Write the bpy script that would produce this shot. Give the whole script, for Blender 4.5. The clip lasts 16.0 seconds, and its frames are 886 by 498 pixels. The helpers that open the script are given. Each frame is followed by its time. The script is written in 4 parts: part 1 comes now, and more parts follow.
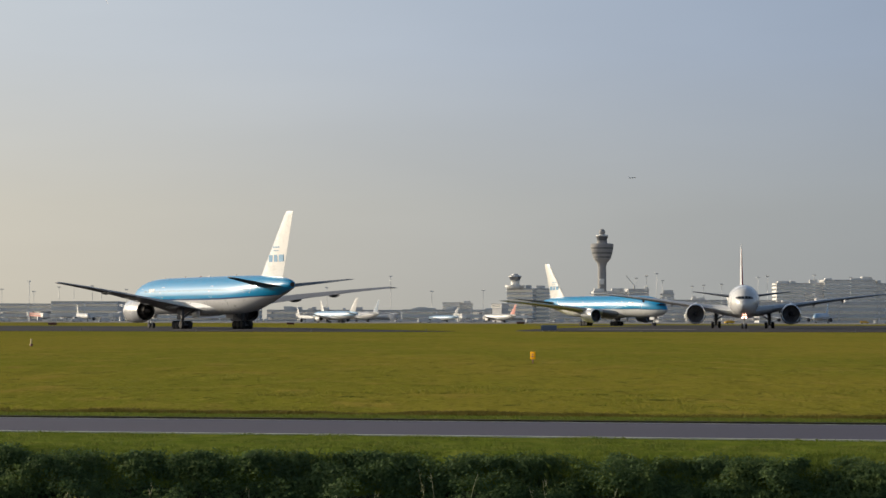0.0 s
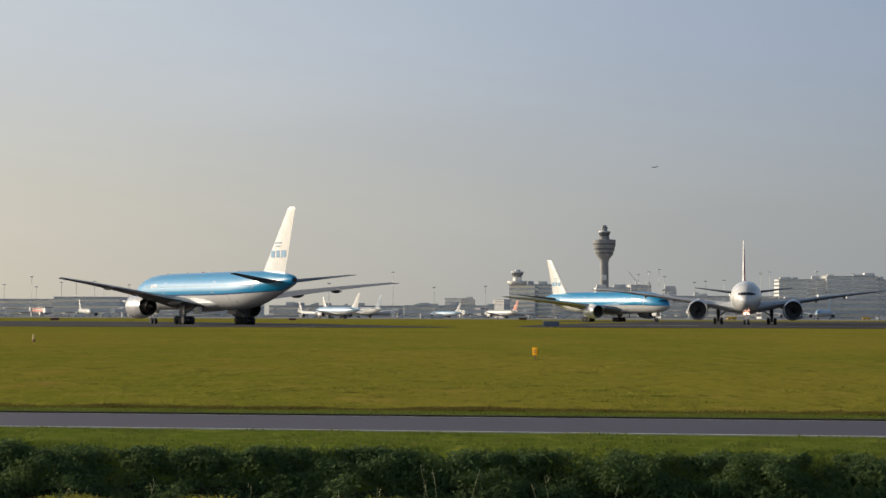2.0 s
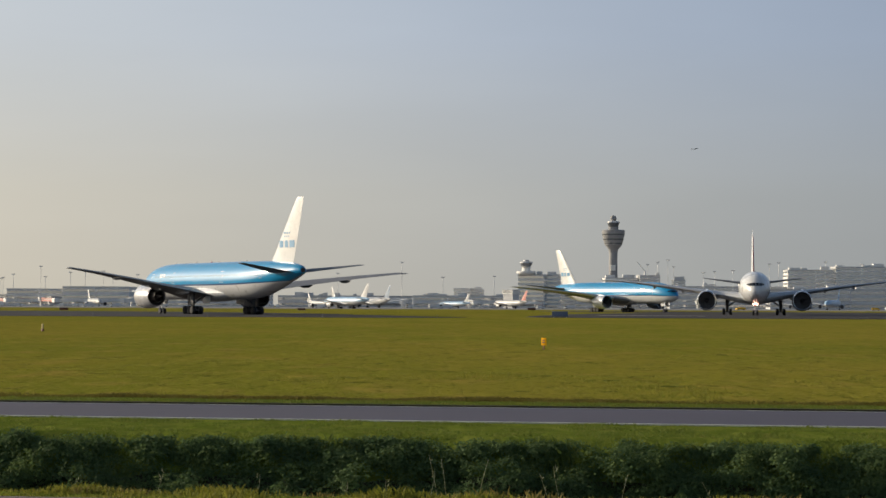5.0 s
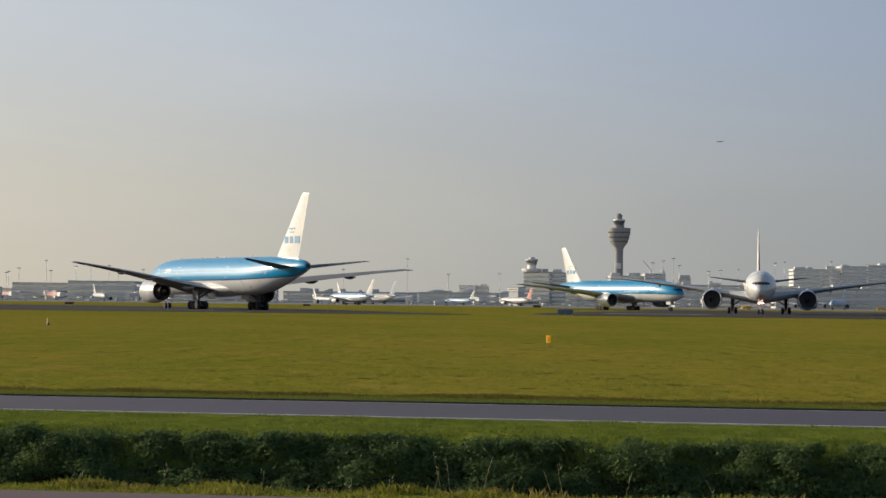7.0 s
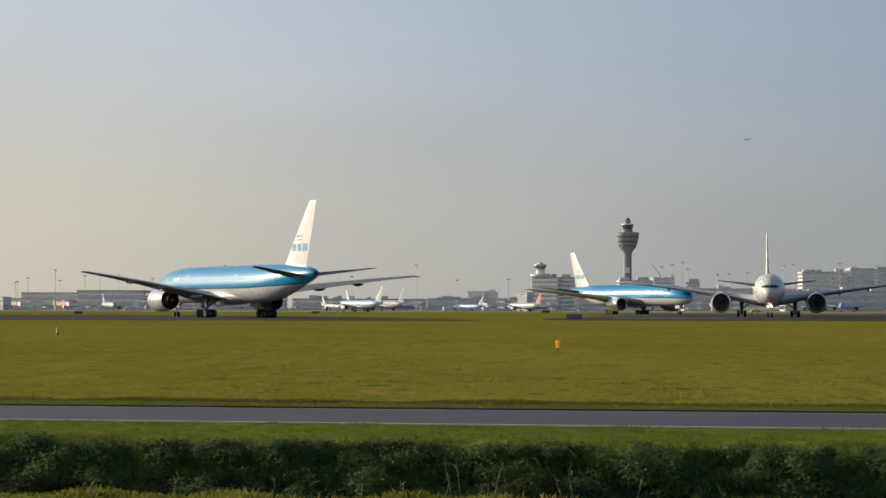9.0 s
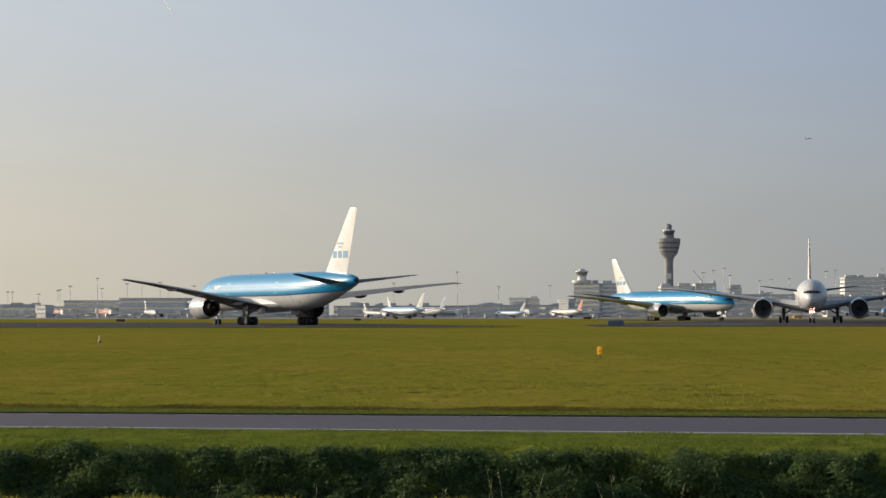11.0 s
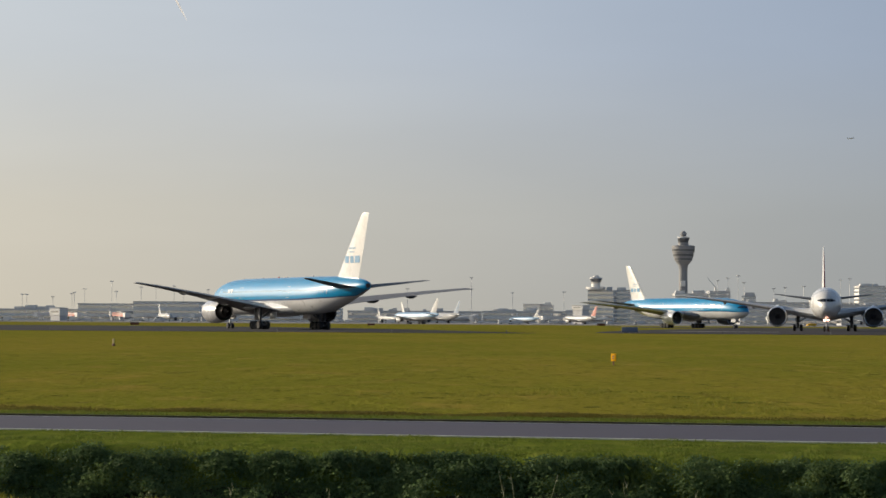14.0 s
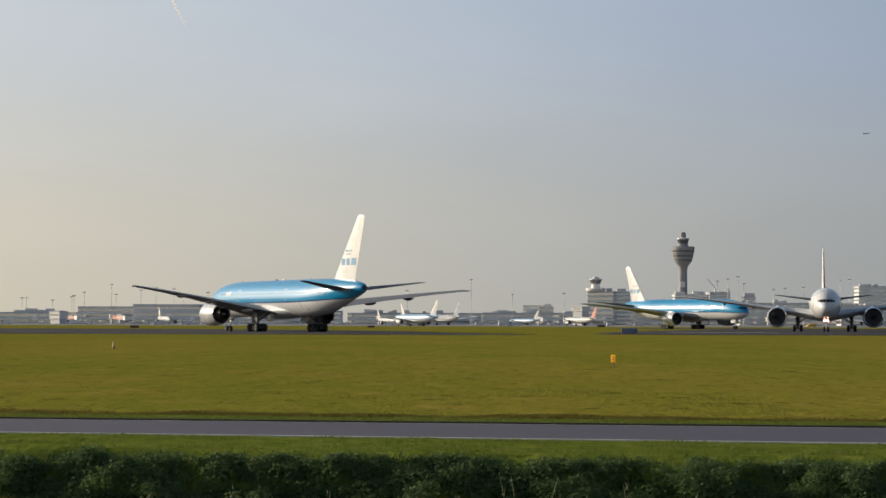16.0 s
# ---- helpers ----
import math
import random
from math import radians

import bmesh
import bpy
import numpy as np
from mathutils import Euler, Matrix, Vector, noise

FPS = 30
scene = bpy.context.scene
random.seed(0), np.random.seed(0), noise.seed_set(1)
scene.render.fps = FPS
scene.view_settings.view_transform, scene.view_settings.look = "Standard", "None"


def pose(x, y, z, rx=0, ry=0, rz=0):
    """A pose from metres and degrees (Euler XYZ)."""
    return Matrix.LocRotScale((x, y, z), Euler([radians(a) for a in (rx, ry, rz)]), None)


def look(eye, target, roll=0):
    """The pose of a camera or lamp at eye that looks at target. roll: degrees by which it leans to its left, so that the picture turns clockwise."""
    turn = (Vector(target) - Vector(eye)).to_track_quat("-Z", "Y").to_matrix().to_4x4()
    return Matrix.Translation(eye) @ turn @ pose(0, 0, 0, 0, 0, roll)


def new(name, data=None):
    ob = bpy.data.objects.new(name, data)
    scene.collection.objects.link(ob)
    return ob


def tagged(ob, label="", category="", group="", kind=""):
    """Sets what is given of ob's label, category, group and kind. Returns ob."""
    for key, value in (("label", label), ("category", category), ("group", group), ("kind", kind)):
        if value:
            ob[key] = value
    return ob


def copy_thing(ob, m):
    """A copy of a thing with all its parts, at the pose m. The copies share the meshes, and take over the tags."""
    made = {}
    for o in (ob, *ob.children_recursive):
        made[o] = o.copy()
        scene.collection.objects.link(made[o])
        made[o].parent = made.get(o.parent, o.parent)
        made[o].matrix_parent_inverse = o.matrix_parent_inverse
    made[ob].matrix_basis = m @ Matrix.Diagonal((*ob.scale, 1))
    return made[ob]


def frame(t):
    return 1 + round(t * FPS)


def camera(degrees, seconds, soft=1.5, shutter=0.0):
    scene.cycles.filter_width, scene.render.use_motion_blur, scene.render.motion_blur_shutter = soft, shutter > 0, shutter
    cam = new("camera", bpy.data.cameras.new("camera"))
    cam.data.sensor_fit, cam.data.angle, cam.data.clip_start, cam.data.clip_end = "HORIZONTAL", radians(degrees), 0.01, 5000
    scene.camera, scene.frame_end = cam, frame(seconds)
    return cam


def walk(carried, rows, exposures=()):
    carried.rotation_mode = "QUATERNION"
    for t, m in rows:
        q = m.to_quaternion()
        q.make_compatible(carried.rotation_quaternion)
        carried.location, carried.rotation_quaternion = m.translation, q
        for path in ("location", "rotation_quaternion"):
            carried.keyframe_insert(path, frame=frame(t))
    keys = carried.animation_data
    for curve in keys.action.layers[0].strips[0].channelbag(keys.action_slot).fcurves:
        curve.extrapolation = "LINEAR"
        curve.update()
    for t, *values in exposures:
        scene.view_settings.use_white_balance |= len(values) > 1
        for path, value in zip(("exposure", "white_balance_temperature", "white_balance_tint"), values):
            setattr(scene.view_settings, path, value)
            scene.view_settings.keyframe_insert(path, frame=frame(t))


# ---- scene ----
cam = camera(20.0, 16.0, soft=1.5)
EYE = (0.0, 0.0, 1.55)
# seconds, turn to the right, tilt up, roll, all in degrees: a hand-held zoom that never leaves its spot
HELD = [
    (0, 0.382, 1.622, 0.137),
    (0.5, 0.388, 1.529, 0.200),
    (1, 0.483, 1.591, 0.369),
    (1.5, 0.427, 1.544, 0.251),
    (2, 0.330, 1.526, 0.198),
    (2.5, 0.349, 1.489, 0.217),
    (3, 0.192, 1.428, 0.206),
    (3.5, 0.041, 1.282, 0.266),
    (4, 0.141, 1.271, 0.221),
    (6.5, -0.049, 1.355, 0.477),
    (7, 0.000, 1.227, 0.670),
    (7.5, 0.034, 1.222, 0.261),
    (8, 0.018, 1.198, 0.283),
    (10.5, -0.828, 1.675, -0.229),
    (11, -1.134, 1.519, -0.057),
    (11.5, -1.231, 1.175, 0.356),
    (12, -1.332, 1.145, 0.543),
    (12.5, -1.412, 1.250, 0.607),
    (13, -1.397, 1.447, 0.722),
    (13.5, -1.430, 1.526, 0.427),
    (14, -1.461, 1.644, 0.373),
    (14.5, -1.430, 1.657, 0.394),
    (15, -1.408, 1.573, 0.321),
    (15.5, -1.442, 1.634, 0.222),
    (16, -1.453, 1.687, 0.168),
]


def aim(turn, tilt, roll):
    a, b = radians(turn), radians(tilt)
    way = Vector((math.sin(a) * math.cos(b), math.cos(a) * math.cos(b), math.sin(b)))
    return look(EYE, Vector(EYE) + way * 100, roll)


walk(cam, [(t, aim(a, b, c)) for t, a, b, c in HELD])

# ---- daylight: low autumn sun from the left, hazy sky ----
SUN_EL, SUN_AZ = radians(15), radians(-66)      # azimuth from +y, clockwise
TO_SUN = Vector((math.sin(SUN_AZ) * math.cos(SUN_EL), math.cos(SUN_AZ) * math.cos(SUN_EL), math.sin(SUN_EL)))
sun = new("sun", bpy.data.lights.new("sun", "SUN"))
sun.data.energy, sun.data.angle, sun.data.color = 4.6, radians(0.6), (1.0, 0.86, 0.66)
sun.matrix_world = look(TO_SUN * 100, (0, 0, 0))
scene.view_settings.exposure = 0.0


def make_world():
    w = bpy.data.worlds.new("sky")
    scene.world = w
    w.use_nodes = True
    nt = w.node_tree
    N, L = nt.nodes, nt.links
    N.clear()
    out, bg = N.new("ShaderNodeOutputWorld"), N.new("ShaderNodeBackground")
    sky = N.new("ShaderNodeTexSky")
    sky.sky_type, sky.sun_disc = "NISHITA", False
    sky.sun_elevation, sky.sun_rotation = SUN_EL, SUN_AZ
    sky.air_density, sky.dust_density, sky.ozone_density = 1.0, 2.5, 1.5
    dim = N.new("ShaderNodeVectorMath")
    dim.operation = "SCALE"
    dim.inputs["Scale"].default_value = 0.085
    L.new(sky.outputs[0], dim.inputs[0])
    # ground haze: a smooth veil that thins with height above the horizon, brighter towards the sun
    co = N.new("ShaderNodeTexCoord")
    sep = N.new("ShaderNodeSeparateXYZ")
    L.new(co.outputs["Generated"], sep.inputs[0])
    ramp = N.new("ShaderNodeValToRGB")
    e = ramp.color_ramp.elements
    e[0].position, e[0].color = 0.0, HAZE[0]
    e[1].position, e[1].color = 0.30, HAZE[3]
    for p, c in ((0.045, HAZE[1]), (0.105, HAZE[2])):
        x = e.new(p)
        x.color = c
    L.new(sep.outputs["Z"], ramp.inputs[0])
    side = N.new("ShaderNodeMapRange")
    side.interpolation_type = "SMOOTHSTEP"
    side.inputs["From Min"].default_value, side.inputs["From Max"].default_value = 0.45, -0.45
    side.inputs["To Min"].default_value, side.inputs["To Max"].default_value = SIDE[0], SIDE[1]
    L.new(sep.outputs["X"], side.inputs[0])
    # faint streaks of high cloud
    mp = N.new("ShaderNodeMapping")
    mp.inputs["Scale"].default_value = (3.0, 3.0, 14.0)
    mp.inputs["Rotation"].default_value = (0, 0.10, 0)
    L.new(co.outputs["Generated"], mp.inputs[0])
    ns = N.new("ShaderNodeTexNoise")
    ns.inputs["Scale"].default_value, ns.inputs["Detail"].default_value = 2.2, 4
    L.new(mp.outputs[0], ns.inputs["Vector"])
    cl = N.new("ShaderNodeMapRange")
    cl.inputs["From Min"].default_value, cl.inputs["From Max"].default_value = 0.3, 0.75
    cl.inputs["To Min"].default_value, cl.inputs["To Max"].default_value = 0.975, 1.03
    L.new(ns.outputs[0], cl.inputs[0])
    m1 = N.new("ShaderNodeMath")
    m1.operation = "MULTIPLY"
    L.new(side.outputs[0], m1.inputs[0])
    L.new(cl.outputs[0], m1.inputs[1])
    hz = N.new("ShaderNodeVectorMath")
    hz.operation = "SCALE"
    # cooler air away from the sun
    tone = N.new("ShaderNodeMix")
    tone.data_type = "RGBA"
    tone.inputs[6].default_value, tone.inputs[7].default_value = (0.90, 1.0, 1.17, 1), (1.035, 1.0, 0.935, 1)
    warm = N.new("ShaderNodeMapRange")
    warm.interpolation_type = "SMOOTHSTEP"
    warm.inputs["From Min"].default_value, warm.inputs["From Max"].default_value = 0.28, -0.28
    L.new(sep.outputs["X"], warm.inputs[0])
    L.new(warm.outputs[0], tone.inputs[0])
    tint = N.new("ShaderNodeVectorMath")
    tint.operation = "MULTIPLY"
    L.new(ramp.outputs[0], tint.inputs[0])
    L.new(tone.outputs[2], tint.inputs[1])
    L.new(tint.outputs[0], hz.inputs[0])
    L.new(m1.outputs[0], hz.inputs["Scale"])
    mix = N.new("ShaderNodeMix")
    mix.data_type = "RGBA"
    fac = N.new("ShaderNodeMapRange")
    fac.interpolation_type = "SMOOTHSTEP"
    fac.inputs["From Min"].default_value, fac.inputs["From Max"].default_value = 0.10, 0.75
    fac.inputs["To Min"].default_value, fac.inputs["To Max"].default_value = 0.9, 0.0
    L.new(sep.outputs["Z"], fac.inputs[0])
    L.new(fac.outputs[0], mix.inputs[0])
    L.new(dim.outputs[0], mix.inputs[6])
    L.new(hz.outputs[0], mix.inputs[7])
    # the bright aureole of the low sun in the haze
    dot = N.new("ShaderNodeVectorMath")
    dot.operation = "DOT_PRODUCT"
    dot.inputs[1].default_value = TO_SUN
    L.new(co.outputs["Generated"], dot.inputs[0])
    keep = N.new("ShaderNodeMath")
    keep.operation = "MAXIMUM"
    keep.inputs[1].default_value = 0.0
    L.new(dot.outputs["Value"], keep.inputs[0])
    sharp = N.new("ShaderNodeMath")
    sharp.operation = "POWER"
    sharp.inputs[1].default_value = 14.0
    L.new(keep.outputs[0], sharp.inputs[0])
    halo = N.new("ShaderNodeVectorMath")
    halo.operation = "SCALE"
    halo.inputs[0].default_value = (2.2, 1.9, 1.5)
    L.new(sharp.outputs[0], halo.inputs["Scale"])
    both = N.new("ShaderNodeVectorMath")
    L.new(mix.outputs[2], both.inputs[0])
    L.new(halo.outputs[0], both.inputs[1])
    L.new(both.outputs[0], bg.inputs[0])
    bg.inputs[1].default_value = 1.0
    L.new(bg.outputs[0], out.inputs[0])


HAZE = ((0.50, 0.472, 0.408, 1), (0.51, 0.498, 0.455, 1), (0.475, 0.515, 0.57, 1), (0.33, 0.44, 0.60, 1))
SIDE = (0.60, 1.40)
make_world()


# ---- materials ----
def mat(name, col, rough=0.6, metal=0.0, vary=0.12, scale=1.0, bump=0.0, fine=12.0, stretch=(1, 1, 1), coat=0.0, col2=None, island=0.0, spec=0.5):
    """Procedural surface: base colour varied at two scales, roughness varied with it, optional relief."""
    m = bpy.data.materials.new(name)
    m.use_nodes = True
    nt = m.node_tree
    N, L = nt.nodes, nt.links
    b = N["Principled BSDF"]
    b.inputs["Metallic"].default_value = metal
    b.inputs["Coat Weight"].default_value = coat
    b.inputs["Specular IOR Level"].default_value = spec
    b.inputs["Coat Roughness"].default_value = 0.08
    co, mp = N.new("ShaderNodeTexCoord"), N.new("ShaderNodeMapping")
    mp.inputs["Scale"].default_value = stretch
    L.new(co.outputs["Object"], mp.inputs[0])
    big, small = N.new("ShaderNodeTexNoise"), N.new("ShaderNodeTexNoise")
    big.inputs["Scale"].default_value, big.inputs["Detail"].default_value = scale, 3
    small.inputs["Scale"].default_value, small.inputs["Detail"].default_value = scale * fine, 3
    for n in (big, small):
        L.new(mp.outputs[0], n.inputs["Vector"])
    add = N.new("ShaderNodeMath")
    add.operation = "ADD"
    L.new(big.outputs[0], add.inputs[0])
    L.new(small.outputs[0], add.inputs[1])
    rng = N.new("ShaderNodeMapRange")
    rng.inputs["From Min"].default_value, rng.inputs["From Max"].default_value = 0.65, 1.35
    L.new(add.outputs[0], rng.inputs[0])
    last = rng.outputs[0]
    if island:
        geo = N.new("ShaderNodeNewGeometry")
        mx = N.new("ShaderNodeMix")
        mx.inputs[0].default_value = island
        L.new(last, mx.inputs[2])
        L.new(geo.outputs["Random Per Island"], mx.inputs[3])
        last = mx.outputs[0]
    mix = N.new("ShaderNodeMix")
    mix.data_type = "RGBA"
    c1 = tuple(c * (1 - vary) for c in col)
    c2 = col2 if col2 else tuple(min(1, c * (1 + vary)) for c in col)
    mix.inputs[6].default_value, mix.inputs[7].default_value = (*c1, 1), (*c2, 1)
    L.new(last, mix.inputs[0])
    L.new(mix.outputs[2], b.inputs["Base Color"])
    rr = N.new("ShaderNodeMapRange")
    rr.inputs["To Min"].default_value, rr.inputs["To Max"].default_value = rough * 0.85, min(1, rough * 1.15)
    L.new(last, rr.inputs[0])
    L.new(rr.outputs[0], b.inputs["Roughness"])
    if bump:
        bp = N.new("ShaderNodeBump")
        bp.inputs["Strength"].default_value, bp.inputs["Distance"].default_value = 0.6, bump
        L.new(add.outputs[0], bp.inputs["Height"])
        L.new(bp.outputs[0], b.inputs["Normal"])
        L.new(bp.outputs[0], b.inputs["Coat Normal"])
    return m


def glow(name, col, power):
    m = bpy.data.materials.new(name)
    m.use_nodes = True
    b = m.node_tree.nodes["Principled BSDF"]
    b.inputs["Base Color"].default_value = (*col, 1)
    b.inputs["Emission Color"].default_value = (*col, 1)
    b.inputs["Emission Strength"].default_value = power
    return m


WHITE = mat("white_paint", (0.70, 0.69, 0.665), 0.28, vary=0.05, scale=0.5, coat=0.4)
BELLY = mat("grey_paint", (0.66, 0.665, 0.67), 0.3, vary=0.06, scale=0.5, fine=3, coat=0.4, bump=0.01)
SKYBLUE = mat("light_blue_paint", (0.002, 0.25, 0.50), 0.34, vary=0.05, scale=0.45, fine=3, coat=0.8, bump=0.016, stretch=(0.6, 1, 1), spec=0.25)
NAVY = mat("dark_blue_paint", (0.006, 0.035, 0.13), 0.4, vary=0.08, coat=0.1)
# wing grey darkened: the tailplane's shade is put into its colour
TAILGREY = mat("shaded_tailplane_grey", (0.10, 0.115, 0.14), 0.6, vary=0.1, scale=0.7, spec=0.25)
# paler copy of the wing grey, with the sunlit look in its colour
WINGPALE = mat("sunlit_wing_grey", (0.54, 0.55, 0.56), 0.4, vary=0.08, scale=0.7)
EMBLEM = mat("emblem_blue", (0.09, 0.27, 0.46), 0.35)
# white of the far jets, dulled so the haze sits in the colour
FARWHITE = mat("hazed_white_paint", (0.47, 0.47, 0.455), 0.4, vary=0.06)
# darker copy of the wing grey, with the wing's shade in its colour
WING = mat("shaded_wing_grey", (0.21, 0.21, 0.22), 0.5, spec=0.3, vary=0.10, scale=0.7, stretch=(0.3, 1, 1))
METAL = mat("bare_metal", (0.75, 0.74, 0.72), 0.22, metal=1.0, vary=0.08, scale=1.5)
SLAT = mat("brushed_slat_metal", (0.72, 0.72, 0.72), 0.38, metal=0.8, vary=0.06, scale=0.8)
DARKMETAL = mat("burnt_metal", (0.07, 0.06, 0.052), 0.6, metal=0.5, vary=0.2, scale=2)
FANBLACK = mat("fan_titanium", (0.05, 0.05, 0.055), 0.4, metal=0.6, vary=0.2, scale=3)
RUBBER = mat("tyre_rubber", (0.022, 0.022, 0.023), 0.85, vary=0.15, scale=3)
STRUT = mat("gear_steel", (0.15, 0.15, 0.155), 0.5, metal=0.4, vary=0.15, scale=3)
GLASS = mat("dark_glazing", (0.02, 0.022, 0.026), 0.08, vary=0.2, scale=0.3)
# red with the distance haze mixed into its colour
HAZERED = mat("hazed_red_paint", (0.50, 0.17, 0.13), 0.5, vary=0.1)
RED = mat("red_paint", (0.62, 0.04, 0.03), 0.3, vary=0.08)
LAMP = glow("lit_lamp", (1.0, 0.50, 0.36), 11)
CABIN = mat("cabin_window_pane", (0.035, 0.13, 0.22), 0.2, vary=0.3, scale=2)
BEACON = mat("beacon_red", (0.5, 0.02, 0.02), 0.2)


# ---- builders ----
def part(name, bm, material, parent=None, label="", smooth=True, m=None):
    me = bpy.data.meshes.new(name)
    bmesh.ops.recalc_face_normals(bm, faces=bm.faces[:])
    bm.to_mesh(me)
    bm.free()
    for k in (material if isinstance(material, (list, tuple)) else [material]):
        me.materials.append(k)
    if smooth:
        me.shade_smooth()
        me.set_sharp_from_angle(angle=radians(38))
    ob = new(name, me)
    if parent is not None:
        ob.parent = parent
    if m is not None:
        ob.matrix_basis = m
    if label:
        ob["label"] = label
    return ob


def thing(name, m, label, category, group="", kind=""):
    ob = new(name)
    ob.empty_display_size = 0.5
    ob.matrix_basis = m
    return tagged(ob, label, category, group, kind)


def loft(bm, rings, cap=True, slots=None):
    rows = [[bm.verts.new(p) for p in r] for r in rings]
    n = len(rows[0])
    for a, b in zip(rows, rows[1:]):
        for i in range(n):
            f = bm.faces.new((a[i], a[(i + 1) % n], b[(i + 1) % n], b[i]))
            if slots:
                f.material_index = slots[i]
    if cap:
        for r in (rows[0], rows[-1]):
            bm.faces.new(r)
    return rows


def box(bm, x0, x1, y0, y1, z0, z1, bevel=0.0):
    v = [bm.verts.new((x, y, z)) for x in (x0, x1) for y in (y0, y1) for z in (z0, z1)]
    fs = [bm.faces.new([v[i] for i in q]) for q in ((0, 1, 3, 2), (4, 6, 7, 5), (0, 4, 5, 1), (2, 3, 7, 6), (0, 2, 6, 4), (1, 5, 7, 3))]
    if bevel:
        es = list({e for f in fs for e in f.edges})
        bmesh.ops.bevel(bm, geom=es, offset=bevel, segments=2, affect="EDGES", profile=0.5)


def boxed(x0, x1, y0, y1, z0, z1, bevel=0.0):
    bm = bmesh.new()
    box(bm, x0, x1, y0, y1, z0, z1, bevel)
    return bm


def tube(bm, a, b, r0, r1=None, n=10):
    a, b = Vector(a), Vector(b)
    r1 = r0 if r1 is None else r1
    q = (b - a).to_track_quat("Z", "Y")
    ring = lambda c, r: [c + q @ Vector((r * math.cos(2 * math.pi * i / n), r * math.sin(2 * math.pi * i / n), 0)) for i in range(n)]
    loft(bm, [ring(a, r0), ring(b, r1)])


def lathe(bm, prof, axis="x", n=32, cap=True):
    """A turned shape: prof is (along, radius) pairs along an axis through the origin."""
    rings = []
    for s, r in prof:
        ring = []
        for i in range(n):
            c, d = r * math.cos(2 * math.pi * i / n), r * math.sin(2 * math.pi * i / n)
            ring.append((s, c, d) if axis == "x" else (c, s, d) if axis == "y" else (c, d, s))
        rings.append(ring)
    loft(bm, rings, cap)


def wheel(parent, x, y, z, r, w):
    bm = bmesh.new()
    lathe(bm, [(-w / 2, r * 0.55), (-w / 2, r * 0.88), (-w * 0.38, r * 0.98), (0, r), (w * 0.38, r * 0.98), (w / 2, r * 0.88), (w / 2, r * 0.55)], "y", 20)
    part("wheel", bm, RUBBER, parent, m=pose(x, y, z))


AIRFOIL = [(0, 0), (0.03, 0.25), (0.12, 0.44), (0.3, 0.55), (0.5, 0.50), (0.75, 0.26), (1, 0.02), (1, -0.02), (0.75, -0.10), (0.5, -0.30), (0.3, -0.42), (0.12, -0.36), (0.03, -0.2)]


# airline blue lightened: the haze over far jets is in the colour
HAZYBLUE = mat("hazed_blue_paint", (0.28, 0.44, 0.60), 0.35, vary=0.06, coat=0.3)
# fin blue greyed to carry the distance haze
HAZEDFIN = mat("hazed_fin_blue", (0.17, 0.23, 0.31), 0.45, vary=0.06)
NACELLE = mat("nacelle_grey", (0.54, 0.54, 0.55), 0.26, metal=0.1, vary=0.08, scale=0.8, coat=0.6)


